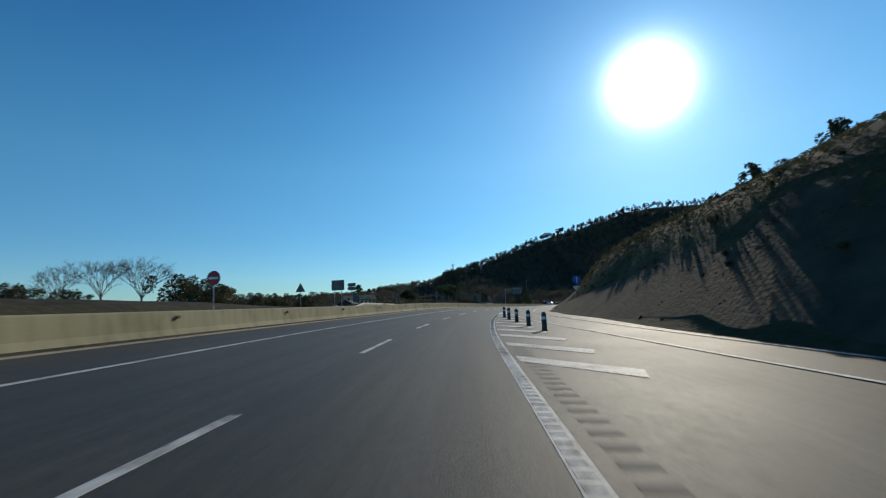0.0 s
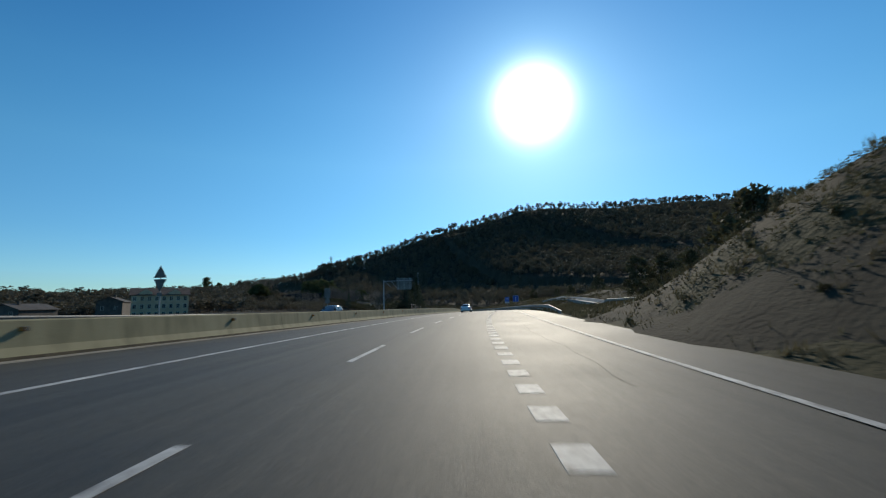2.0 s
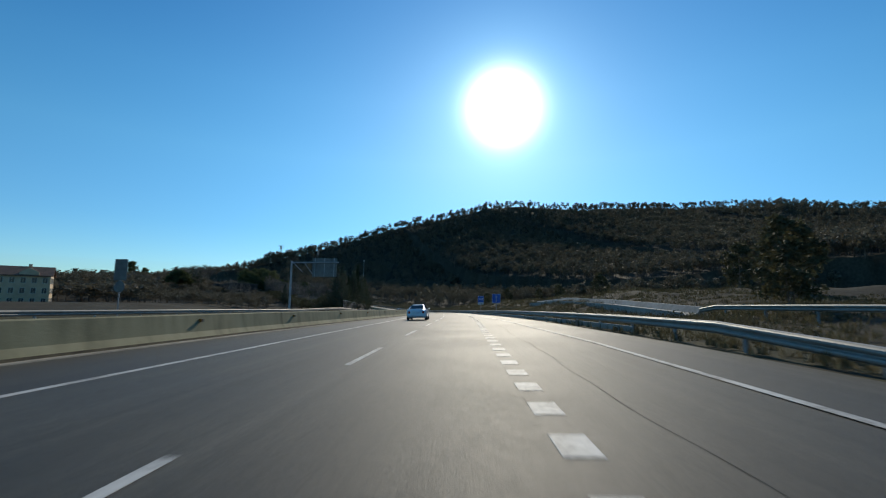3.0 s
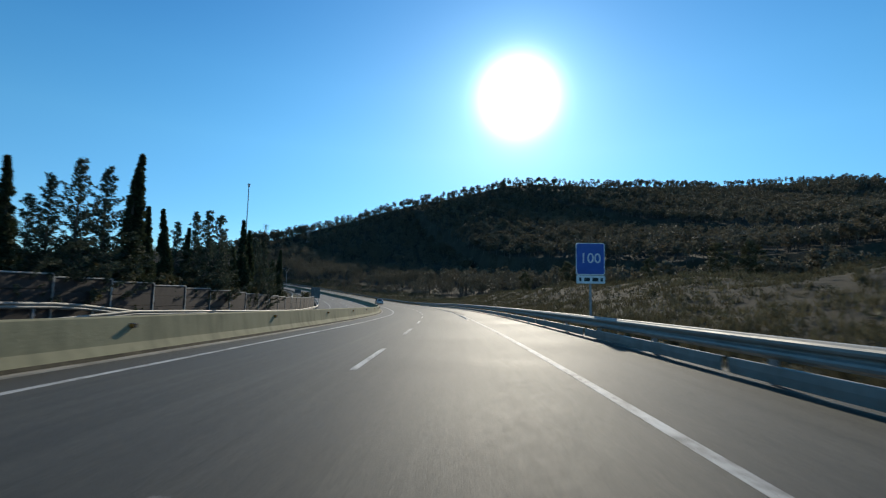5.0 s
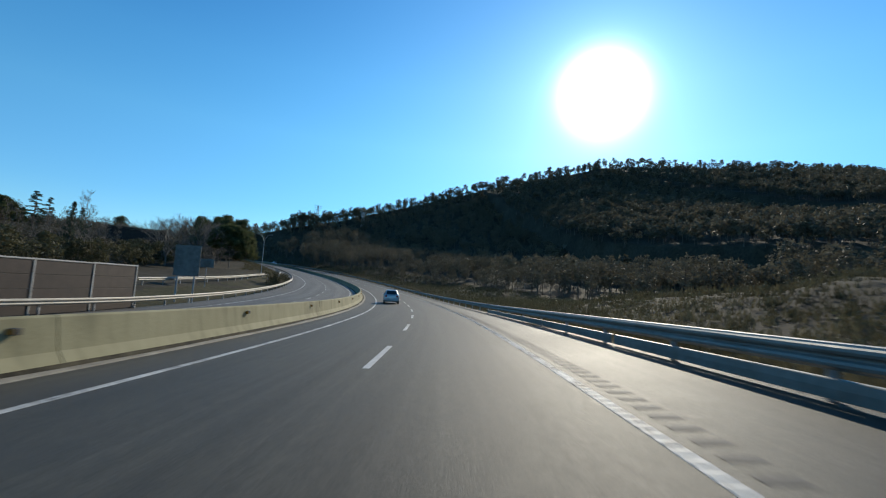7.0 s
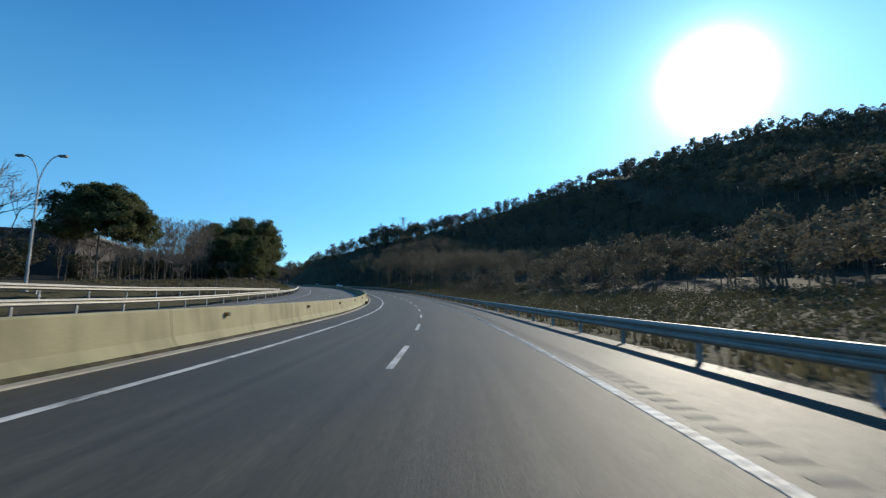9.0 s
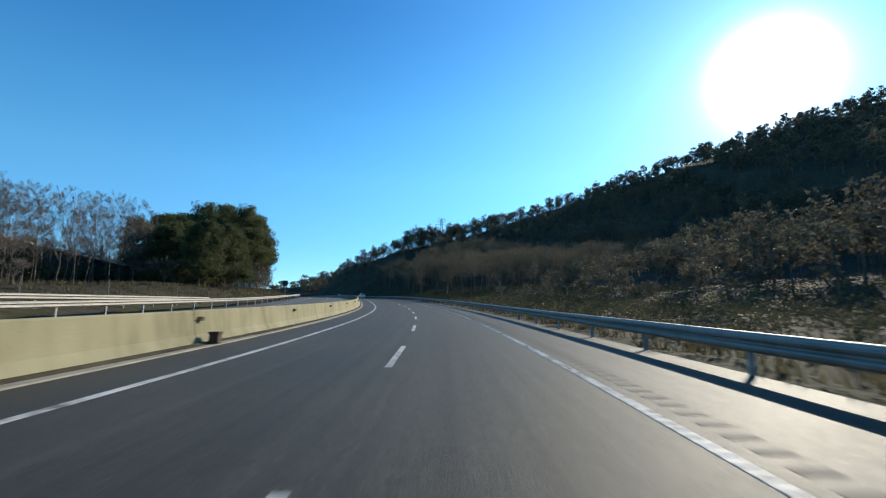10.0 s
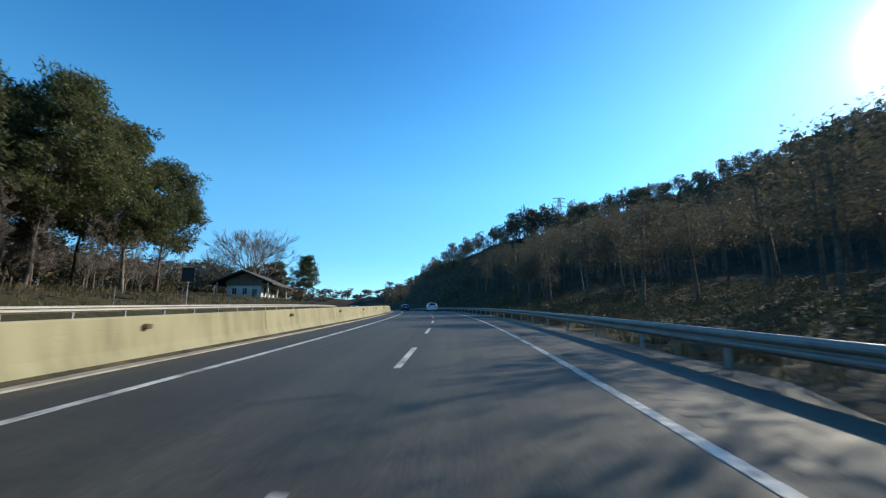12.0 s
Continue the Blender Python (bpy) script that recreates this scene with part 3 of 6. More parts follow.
# chevron bars of the gore
for s in (10.2, 13.4, 16.7, 19.7, 22.5, 25.4, 28.6, 31.6, 34.6, 37.4):
    wide = RAMP_L(s) - MAIN_R(s) - 0.4
    arm = min(2.1, wide * 0.62)
    d0, thick = MAIN_R(s) + 0.2, 0.85
    out = [(s, d0), (s - arm * 0.92, d0 + arm)]
    if s > 24:
        out.append((s - arm * 0.92 + 0.85 * (wide - arm), d0 + wide))
    vs = [on_road(a_, d_, 0.008) for a_, d_ in out] + [on_road(a_ - thick, d_ - (0.25 if k == len(out) - 1 else 0), 0.008) for k, (a_, d_) in reversed(list(enumerate(out)))]
    n = len(vs)
    vs += [v - np.array((0, 0, 0.006)) for v in vs]
    fs = [(k, k + 1, n - 2 - k, n - 1 - k) for k in range(len(out) - 1)] + [(k, n + k, n + (k + 1) % n, (k + 1) % n) for k in range(n)]
    ob = new("gore_bar", mesh_from("gore_bar", vs, fs, PAINT))
    tagged(ob, "worn white chevron bar painted on the gore", "road marking", "chevron bars of the gore", "structure")
# give-way triangle on the ramp
_o, _i = [(-0.8, -1.3), (0.8, -1.3), (0.0, 1.3)], [(-0.5, -1.05), (0.5, -1.05), (0.0, 0.75)]
_m = tilted(57.5, 4.9, 0.008) @ Matrix.Rotation(math.pi, 4, "Z")
tri_v = [_m @ Vector((x, y, 0)) for x, y in _o + _i] + [_m @ Vector((x, y, -0.006)) for x, y in _o + _i]
tri_f = [(k, (k + 1) % 3, 3 + (k + 1) % 3, 3 + k) for k in range(3)] + [(6 + k, k, (k + 1) % 3, 6 + (k + 1) % 3)[::-1] for k in range(3)]
tagged(new("give_way_mark", mesh_from("give_way_mark", tri_v, tri_f, PAINT)), "white give-way triangle painted on the merging lane", "road marking", kind="structure")
# dark sealed cracks wandering along the merging lane
def crack(s0, s1, d0, amp, phase, width):
    pts = [(s, d0 + amp * (math.sin(s * 0.55 + phase) + 0.5 * math.sin(s * 1.7 + 2 * phase))) for s in np.arange(s0, s1, 0.5)]
    vs, fs = [], []
    for k, (s, d) in enumerate(pts):
        w = width * (0.7 + 0.5 * math.sin(s * 3.1 + phase) ** 2)
        vs += [on_road(s, d - w / 2, 0.004), on_road(s, d, 0.006), on_road(s, d + w / 2, 0.004)]
        if k:
            a = 3 * k
            fs += [(a - 3, a - 2, a + 1, a), (a - 2, a - 1, a + 2, a + 1)]
    tagged(new("crack_seal", mesh_from("crack_seal", vs, fs, SEAL)), "thin dark bitumen seal over a crack in the asphalt", "road repair", "sealed cracks", "structure")


SEAL = mat("bitumen_seal", (0.016, 0.016, 0.015), (0.028, 0.027, 0.025), 8.0, 0.95, spec=0.05)
crack(62, 80, 4.4, 0.07, 1.2, 0.007)
crack(118, 146, 4.5, 0.05, 0.4, 0.007)
crack(84, 112, 5.1, 0.09, 2.6, 0.007)
# raised cross ribs of the profiled edge line
ribs_v, ribs_f = [], []
for s0, s1, d_of in ((-6.0, 40.0, lambda s: 3.42), (222.0, 470.0, lambda s: EDGE_R(s))):
    for s in np.arange(s0, s1, 0.24):
        d = d_of(s)
        low = [on_road(s + a, d + b, 0.004) for a, b in ((0, -0.08), (0, 0.08), (0.07, 0.08), (0.07, -0.08))]
        top = [on_road(s + a, d + b, 0.014) for a, b in ((0.012, -0.075), (0.012, 0.075), (0.058, 0.075), (0.058, -0.075))]
        n = len(ribs_v)
        ribs_v += low + top
        ribs_f += [(n + 4, n + 5, n + 6, n + 7)] + [(n + k, n + (k + 1) % 4, n + 4 + (k + 1) % 4, n + 4 + k) for k in range(4)]
tagged(new("line_ribs", mesh_from("line_ribs", ribs_v, ribs_f, PAINT)), "raised white cross ribs of the profiled edge line", "road marking", kind="stuff")
# rumble bars beside the edge line: flat quads in a darker colour, no relief
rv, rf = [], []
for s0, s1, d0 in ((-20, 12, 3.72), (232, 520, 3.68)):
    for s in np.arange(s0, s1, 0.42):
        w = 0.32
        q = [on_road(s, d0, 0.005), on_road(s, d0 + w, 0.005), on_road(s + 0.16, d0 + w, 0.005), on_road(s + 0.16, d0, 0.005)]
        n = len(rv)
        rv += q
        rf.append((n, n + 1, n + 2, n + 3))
tagged(new("rumble_strip", mesh_from("rumble_strip", rv, rf, RUMBLE_DARK)), "flat dark rumble bars beside the edge line", "rumble strip", kind="stuff")

# ---- guard rails ----
W_BEAM = [(0.00, 0.000), (0.02, 0.012), (0.055, 0.075), (0.095, 0.083), (0.13, 0.07), (0.155, 0.02), (0.175, 0.012), (0.195, 0.02), (0.22, 0.07), (0.255, 0.083), (0.295, 0.075), (0.322, 0.045), (0.345, 0.03), (0.352, 0.012), (0.352, -0.05), (0.335, -0.058)]


def rail_post(name, height):
    b = bmesh.new()
    for x0, x1, y0, y1 in ((-0.05, 0.05, -0.004, 0.004), (-0.05, -0.042, -0.04, 0.04), (0.042, 0.05, -0.04, 0.04)):
        box(b, x0, x1, y0, y1, -0.5, height)
    me = bpy.data.meshes.new(name)
    b.to_mesh(me)
    b.free()
    me.materials.append(STEEL_DULL)
    return me


POST_ME = rail_post("post", 0.70)


def guard_rail(s0, s1, d_of, side, base, label, lower=False, spacing=4.0, ramp_start=0.0, ramp_end=0.0):
    """side -1: the beam faces the left. base(s): the height of its foot above the road's plane."""
    rail = thing("guard_rail", Matrix(), label, "guard rail")
    lift = lambda s: base(s) - 0.5 * max(0.0, 1 - (s - s0) / ramp_start if ramp_start else 0) - 0.5 * max(0.0, 1 - (s1 - s) / ramp_end if ramp_end else 0)

    def beam(z0, pts, thick=0.012):
        def prof(s):
            h = lift(s) + z0
            out = [(d_of(s) + side * o, h + z) for z, o in pts]
            inn = [(d_of(s) + side * (o - thick), h + z) for z, o in pts[::-1]]
            return out + inn
        return prof

    for a in np.arange(s0, s1 - 1, 8.0):
        e = min(a + 8.05, s1)
        part_mesh("beam", sweep("beam", beam(0.42, W_BEAM), a, e, (e - a) / 4, STEEL, closed=True), rail, "bright galvanised beam")
        if lower and 134 < a < 300:
            part_mesh("lower_plate", sweep("lower_plate", beam(0.06, [(0.0, 0.03), (0.01, 0.05), (0.14, 0.06), (0.25, 0.055), (0.262, 0.045), (0.262, -0.02), (0.25, -0.03)]), a + 0.12, e - 0.12, (e - a - 0.24) / 4, STEEL, closed=True), rail, "lower steel guard plate")
    for s in np.arange(s0 + 1.0, s1, spacing):
        q = road_pose(s, d_of(s) - side * 0.07, lift(s))
        part_mesh("post", POST_ME, rail, "", q)
    return rail


guard_rail(118.5, 640, RAIL_R, -1, lambda s: -0.04, "galvanised steel guard rail with lower plate along the hard shoulder", True, 3.9, 10.0)
guard_rail(64, 221, along((64, -20.8), (75, -23.6), (140, -23.6), (196, -19.0), (221, -19.1)), 1, along((64, 0.4), (180, 0.4), (198, 0.72), (221, 0.8)), "galvanised steel guard rail beyond the far carriageway", False, 4.0, 6.0, 6.0)
guard_rail(212, 640, RAIL_L, 1, along((212, 0.33), (280, 0.33), (296, 0.12), (312, 0.08), (370, 0.18), (392, 0.30), (640, 0.30)), "long galvanised steel guard rail beyond the far carriageway", False, 4.0, 8.0)
guard_rail(312, 372, along((312, -26.5), (340, -25), (372, -24)), 1, along((312, 1.25), (372, 1.0)), "galvanised steel guard rail along the slip road", False, 4.0)
guard_rail(358, 426, along((358, -22.6), (400, -21.4), (426, -20.8)), 1, along((358, 1.0), (390, 0.85), (426, 0.38)), "galvanised steel guard rail at the back of the slip road", False, 4.0)
guard_rail(118, 152.4, along((110, 20.8), (152, 20.4)), -1, lambda s: 0.36, "galvanised guard rail along the side road behind the verge", False, 4.0, 0.0, 4.2)


# ---- foliage helpers ----
rng = np.random.default_rng(7)


def tufts(centres, radii, per, leaf, flat=0.75, stretch=2.2):
    """Small leaf blades in clumps: centres (n, 3), radii (n), blades in each clump, their length."""
    centres, radii = np.asarray(centres, float), np.asarray(radii, float)
    n = len(centres) * per
    d = rng.normal(size=(n, 3))
    d /= np.linalg.norm(d, axis=1)[:, None]
    r = rng.uniform(0.25, 1.0, n) ** 0.6
    base = np.repeat(centres, per, 0) + d * (r * np.repeat(radii, per))[:, None] * np.array((1, 1, flat))
    a = rng.normal(size=(n, 3)) + d * 0.8
    a /= np.linalg.norm(a, axis=1)[:, None]
    b = np.cross(a, rng.normal(size=(n, 3)))
    b /= np.linalg.norm(b, axis=1)[:, None] + 1e-9
    size = leaf * rng.uniform(0.6, 1.4, n)[:, None]
    v = np.stack([base - b * size / stretch, base + b * size / stretch, base + a * size], 1).reshape(-1, 3)
    return v, np.arange(3 * n).reshape(-1, 3)


def limb_mesh(name, segs, material, n=5):
    """Tapered limbs: segments (a, b, radius at a, radius at b)."""
    b = bmesh.new()
    for p, q, ra, rb in segs:
        tube(b, p, q, ra, rb, n, False)
    me = bpy.data.meshes.new(name)
    b.to_mesh(me)
    b.free()
    me.materials.append(material)
    me.polygons.foreach_set("use_smooth", [True] * len(me.polygons))
    return me


# ---- the pine wood on the hill ----
def stem(h, lean, levels, thick):
    """Vertices and triangles of a four-sided tapering trunk."""
    vs, fs = [], []
    for a in levels:
        r = thick * h * (1 - 0.8 * a)
        vs += [(lean[0] * a * h + r * math.cos(k * math.pi / 2), lean[1] * a * h + r * math.sin(k * math.pi / 2), a * h) for k in range(4)]
    for i in range(len(levels) - 1):
        for k in range(4):
            u, v = i * 4 + k, i * 4 + (k + 1) % 4
            fs += [(u, v, v + 4), (u, v + 4, u + 4)]
    return np.array(vs), np.array(fs)


def round_pine(h, clumps, per, blade, thin=2.2):
    """A full pine with a rounded crown of many clumps."""
    lean = rng.normal(0, 0.04, 2)
    low, wide = rng.uniform(0.22, 0.42), h * rng.uniform(0.24, 0.31)
    d_ = rng.normal(size=(clumps, 3))
    d_ /= np.linalg.norm(d_, axis=1)[:, None]
    d_ *= rng.uniform(0.45, 0.9, clumps)[:, None]
    mid_h, half_h = (low + 0.98) / 2 * h, (0.98 - low) / 2 * h
    c = np.stack([d_[:, 0] * wide, d_[:, 1] * wide, mid_h + d_[:, 2] * half_h], -1) + np.array((lean[0], lean[1], 0)) * h * 0.6
    v, f = tufts(c, h * (0.10 if clumps > 14 else 0.125) * rng.uniform(0.75, 1.3, clumps), per, h * blade, 0.8, thin)
    return *stem(h, lean, (0.0, 0.9), 0.018), v, f


far_variants = [round_pine(9.5, 11, 9, 0.10, 1.8) for k in range(14)]
round_variants = [round_pine(9.5, 20, 20, 0.048, 2.6) for k in range(14)]
near_variants = [round_pine(9.5, 24, 76, 0.0205, 3.8) for k in range(8)]


def crest_pine(h):
    """A taller pine with a bare stem and a rounded spreading crown, as they stand along the ridge."""
    lean = rng.normal(0, 0.04, 2)
    nb, low = 26, rng.uniform(0.40, 0.58)
    az, u = rng.uniform(0, 2 * math.pi, nb), rng.uniform(0, 1, nb)
    spread = h * rng.uniform(0.17, 0.24) * np.sqrt(np.clip(1 - (1.7 * u - 0.75) ** 2, 0.05, 1)) * rng.uniform(0.2, 1, nb) ** 0.6
    lev = low + (0.95 - low) * u
    c = np.stack([np.cos(az) * spread + lean[0] * lev * h, np.sin(az) * spread + lean[1] * lev * h, lev * h], -1)
    v, f = tufts(c, h * 0.085 * rng.uniform(0.7, 1.2, nb), 18, h * 0.048, 0.8, 2.2)
    return *stem(h, lean, (0.0, 0.5, 0.9), 0.013), v, f


crest_variants = [crest_pine(11.0) for k in range(12)]
tries = np.r_[rng.uniform((-110, 140), (760, 760), (160000, 2)), rng.uniform((-110, 440), (130, 700), (16000, 2))]
_i = np.argmin(((tries[:, None, :] - CG[None, ::8, :2]) ** 2).sum(-1), axis=1) * 8
_d = ((tries - CG[_i, :2]) * RG[_i, :2]).sum(1)
_sv = SG[_i]
_b, _z = to_line(tries, RIDGE)
_a = _d - 9.5
_w = _a / (_a + _b)
lowest = np.interp(_sv, [100, 220, 300, 350, 420], [0.26, 0.32, 0.20, 0.06, 0.02])
clump = 0.5 + 0.5 * rough_noise(tries[:, 0], tries[:, 1], 17.0)
ok = (_d > np.interp(_sv, [300, 400, 520, 560], [14, 15, 14, 12])) & (_w > lowest) & (_w < 1.2) & ((_b < 26) | (rng.uniform(size=len(tries)) < 0.75 + 0.4 * clump)) & ((_b > 6) | (rng.uniform(size=len(tries)) < 0.9))
ok &= ~((_b > 120) & (_w > 0.8))
tries = tries[ok]
cell = {}
for p in tries:
    key = (int(p[0] // 4.5), int(p[1] // 4.5))
    if key not in cell:
        cell[key] = p
spots = np.array(list(cell.values()))[:12500]
brow = []
for a, b, n in zip(RIDGE[:4], RIDGE[1:5], (30, 30, 40, 40)):        # the low end of the ridge is closed wood
    for _ in range(n):
        brow.append(a[:2] + (b[:2] - a[:2]) * rng.uniform() + rng.normal(0, 4.5, 2))
brow = np.array(brow)
_far_road = np.sqrt(((brow[:, None, :] - CG[None, ::8, :2]) ** 2).sum(-1)).min(1)
spots = np.r_[spots, brow[_far_road > 22]]
spot_b = to_line(spots, RIDGE)[0]
keep = (spot_b > 24) | (rng.uniform(size=len(spots)) < np.interp(spot_b, [0, 8, 14, 24], [1.0, 0.9, 0.5, 0.8]))
spots, spot_b = spots[keep], spot_b[keep]
spot_i = np.argmin(((spots[:, None, :] - CG[None, ::4, :2]) ** 2).sum(-1), axis=1) * 4
spot_d, spot_s = np.linalg.norm(spots - CG[spot_i, :2], axis=1), SG[spot_i]
grown = np.interp(spot_d, [12, 26, 45], [0.32, 0.6, 1.0])
tall = smoothstep(458, 464, spot_s) * (1 - smoothstep(560, 575, spot_s)) * (1 - smoothstep(60, 80, spot_d)) * smoothstep(13, 19, spot_d)
grown = grown * (1 - tall) + np.interp(spot_s, [460, 480, 510, 575], [1.08, 1.15, 1.32, 1.3]) * tall          # tall pines close to the road past the bend
under_crest = ((spot_d - 9.5) / (spot_d - 9.5 + spot_b) > 0.93) & (spot_b > 14) & (spots[:, 1] > 600)
grown = np.where(under_crest, 0.5 * grown, grown)
zs = ground_z(spots)
tv, tt, fv, ft = [], [], [], []
tn = fn = 0
closest = (grown > 1.05) | ((spot_s > 440) & (spot_s < 530) & (spot_d < 62))
close_by = (spot_d < 75) | ((spot_s > 440) & (spot_d < 170))
for p, z, fine, finest, size, far_crest in zip(spots, zs, close_by, closest, grown, (spot_b < 8) & (spots[:, 0] > 130)):
    a, b, c, d = crest_variants[rng.integers(12)] if far_crest else near_variants[rng.integers(8)] if finest else round_variants[rng.integers(14)] if fine else far_variants[rng.integers(14)]
    k = (rng.uniform(0.65, 1.15) if size < 1.05 else rng.uniform(0.85, 1.02)) * size * (1 + 0.2 * float(np.clip((p[1] - 540) / 30, 0, 1)) * float(np.clip((60 - p[0]) / 40, 0, 1)))
    an = rng.uniform(0, 2 * math.pi)
    rot = np.array(((math.cos(an), -math.sin(an), 0), (math.sin(an), math.cos(an), 0), (0, 0, 1))) * k
    o = np.array((p[0], p[1], z - 0.3))
    tv.append(a @ rot.T + o)
    tt.append(b + tn)
    tn += len(a)
    fv.append(c @ rot.T + o)
    ft.append(d + fn)
    fn += len(c)
wood = thing("pine_wood", Matrix(), "dense dark pine wood covering the hillside up to its crest", "woodland", kind="stuff")
tagged(part_mesh("trunks", big_mesh("trunks", np.concatenate(tv), np.concatenate(tt), BARK), wood), kind="stuff")
tagged(part_mesh("crowns", big_mesh("crowns", np.concatenate(fv), np.concatenate(ft), PINE_FAR), wood), kind="stuff")


# ---- single trees ----
def plane_z(s, d):
    return float(on_road(s, d)[2])


def stand(s, d, turn=0.0, scale=1.0):
    """A pose on the ground beside the road."""
    return road_pose(s, d, 0, turn, scale, gz(s, d) - 0.05)


def tree_thing(name, trunk_me, crown_me, label, category, m, group=""):
    t = thing(name, m, label, category, group)
    part_mesh("trunk", trunk_me, t)
    if crown_me is not None:
        part_mesh("crown", crown_me, t)
    return t


def branch_out(segs, tips, p, d, length, r, depth, spread, up, rnd):
    """Limbs that fork into ever thinner ones."""
    q = p + d * length
    segs.append((p, q, r, r * 0.68))
    if depth == 0:
        tips.append(q)
        return
    for _ in range(rnd.choice((2, 3, 3)) if depth > 1 else 5):
        axis = Vector((rnd.gauss(0, 1), rnd.gauss(0, 1), rnd.gauss(0, 0.5)))
        nd = (d + axis.normalized() * spread + Vector((0, 0, up))).normalized()
        start = p.lerp(q, rnd.uniform(0.55, 1.0))
        branch_out(segs, tips, start, nd, length * rnd.uniform(0.62, 0.85), r * 0.55, depth - 1, spread, up, rnd)


def stone_pine(seed, h, first, spread, mat_leaf, leaf=0.36, clumps=64, per=46, thin=2.6, dome=False, lobes=1):
    """A pine of about h metres: bare leaning trunk to first * h, then limbs with needle clumps."""
    rnd = random.Random(seed)
    segs, p = [], Vector((0, 0, -0.2))
    lean = Vector((rnd.gauss(0, 0.05), rnd.gauss(0, 0.05), 1)).normalized()
    r = 0.0125 * h
    steps, axis_pts = 7, [p.copy()]
    for k in range(steps):
        q = p + (lean + Vector((rnd.gauss(0, 0.05), rnd.gauss(0, 0.05), 0))) * h * 0.9 / steps
        segs.append((p, q, r, r * 0.84))
        r, p = r * 0.84, q
        axis_pts.append(p.copy())
    cs, rs = [], []
    for k in range(clumps):
        a = first + (1 - first) * (k + rnd.random()) / clumps
        u = (a - first) / (1 - first)
        base = axis_pts[min(steps, int(max(0.0, a - (0.02 if lobes > 1 else 0.12)) * steps / 0.9))]
        az = rnd.uniform(0, 2 * math.pi)
        reach = h * spread * (max(0.05, math.cos(0.5 * math.pi * u * 0.96) if dome else min(1.0, 0.35 + 3.2 * u) * max(0.02, 1 - u) ** 0.62 if lobes > 1 else math.sin(math.pi * min(0.97, 0.18 + 0.8 * u))) ** (0.6 if dome else 0.7)) * (rnd.uniform(0.3, 1.05) if lobes == 1 else 0.3 + 0.72 * rnd.random() ** 0.5)
        tip = Vector((axis_pts[-1].x * u + math.cos(az) * reach, axis_pts[-1].y * u + math.sin(az) * reach, h * (a * 0.97) + rnd.gauss(0, 0.015) * h))
        if k % 2 == 0:
            mid = base.lerp(tip, 0.5) + Vector((0, 0, -0.02 * h))
            segs.append((base, mid, 0.0028 * h, 0.002 * h))
            segs.append((mid, tip, 0.002 * h, 0.0007 * h))
        for j in range(lobes):
            off = Vector((rnd.gauss(0, 1), rnd.gauss(0, 1), rnd.gauss(0, 0.45))) * h * 0.045
            cs.append(tip + (off if lobes > 1 else off * 0))
            rs.append(h * rnd.uniform(0.055, 0.10) * (0.60 if lobes > 1 else 1))
    # dead twigs on the lower trunk
    for k in range(9):
        a = rnd.uniform(0.22, first + 0.1)
        base = axis_pts[min(steps, int(a * steps / 0.9))]
        az = rnd.uniform(0, 2 * math.pi)
        segs.append((base, base + Vector((math.cos(az), math.sin(az), rnd.uniform(0.0, 0.5))) * h * rnd.uniform(0.05, 0.13), 0.003 * h, 0.0008 * h))
    v, t = tufts([tuple(c) for c in cs], rs, per, leaf, 0.72, thin)
    return limb_mesh("trunk", segs, BARK_PALE if seed % 2 else BARK, 6), big_mesh("crown", v, t, mat_leaf)


def cypress_tree(seed, h, width):
    """A dense slim spire, widest low down, with a sharp leaning tip."""
    rnd = random.Random(seed)
    cs, rs, lean = [], [], rnd.uniform(-0.03, 0.05)
    for k in range(150):
        a = ((k + rnd.random()) / 150) ** 0.9
        w = width * (0.72 + 0.28 * min(1, a * 5)) * max(0.0, 1 - a) ** 0.92
        az, q = rnd.uniform(0, 2 * math.pi), rnd.random() ** 0.35 * 0.75
        cs.append((math.cos(az) * w * q + lean * a * a * h, math.sin(az) * w * q, 0.03 * h + a * h * 0.95))
        rs.append(0.022 * width + 0.34 * w * rnd.uniform(0.75, 1.25))
    v, t = tufts(cs, rs, 96, 0.19, 1.6, 3.0)
    v[:, 2] = np.maximum(v[:, 2], 0.1)
    return limb_mesh("trunk", [(Vector((0, 0, -0.2)), Vector((0, 0, h * 0.5)), 0.14, 0.09), (Vector((0, 0, h * 0.5)), Vector((lean * h * 0.8, 0, h * 0.96)), 0.09, 0.015)], BARK, 6), big_mesh("crown", v, t, CYPRESS_M)


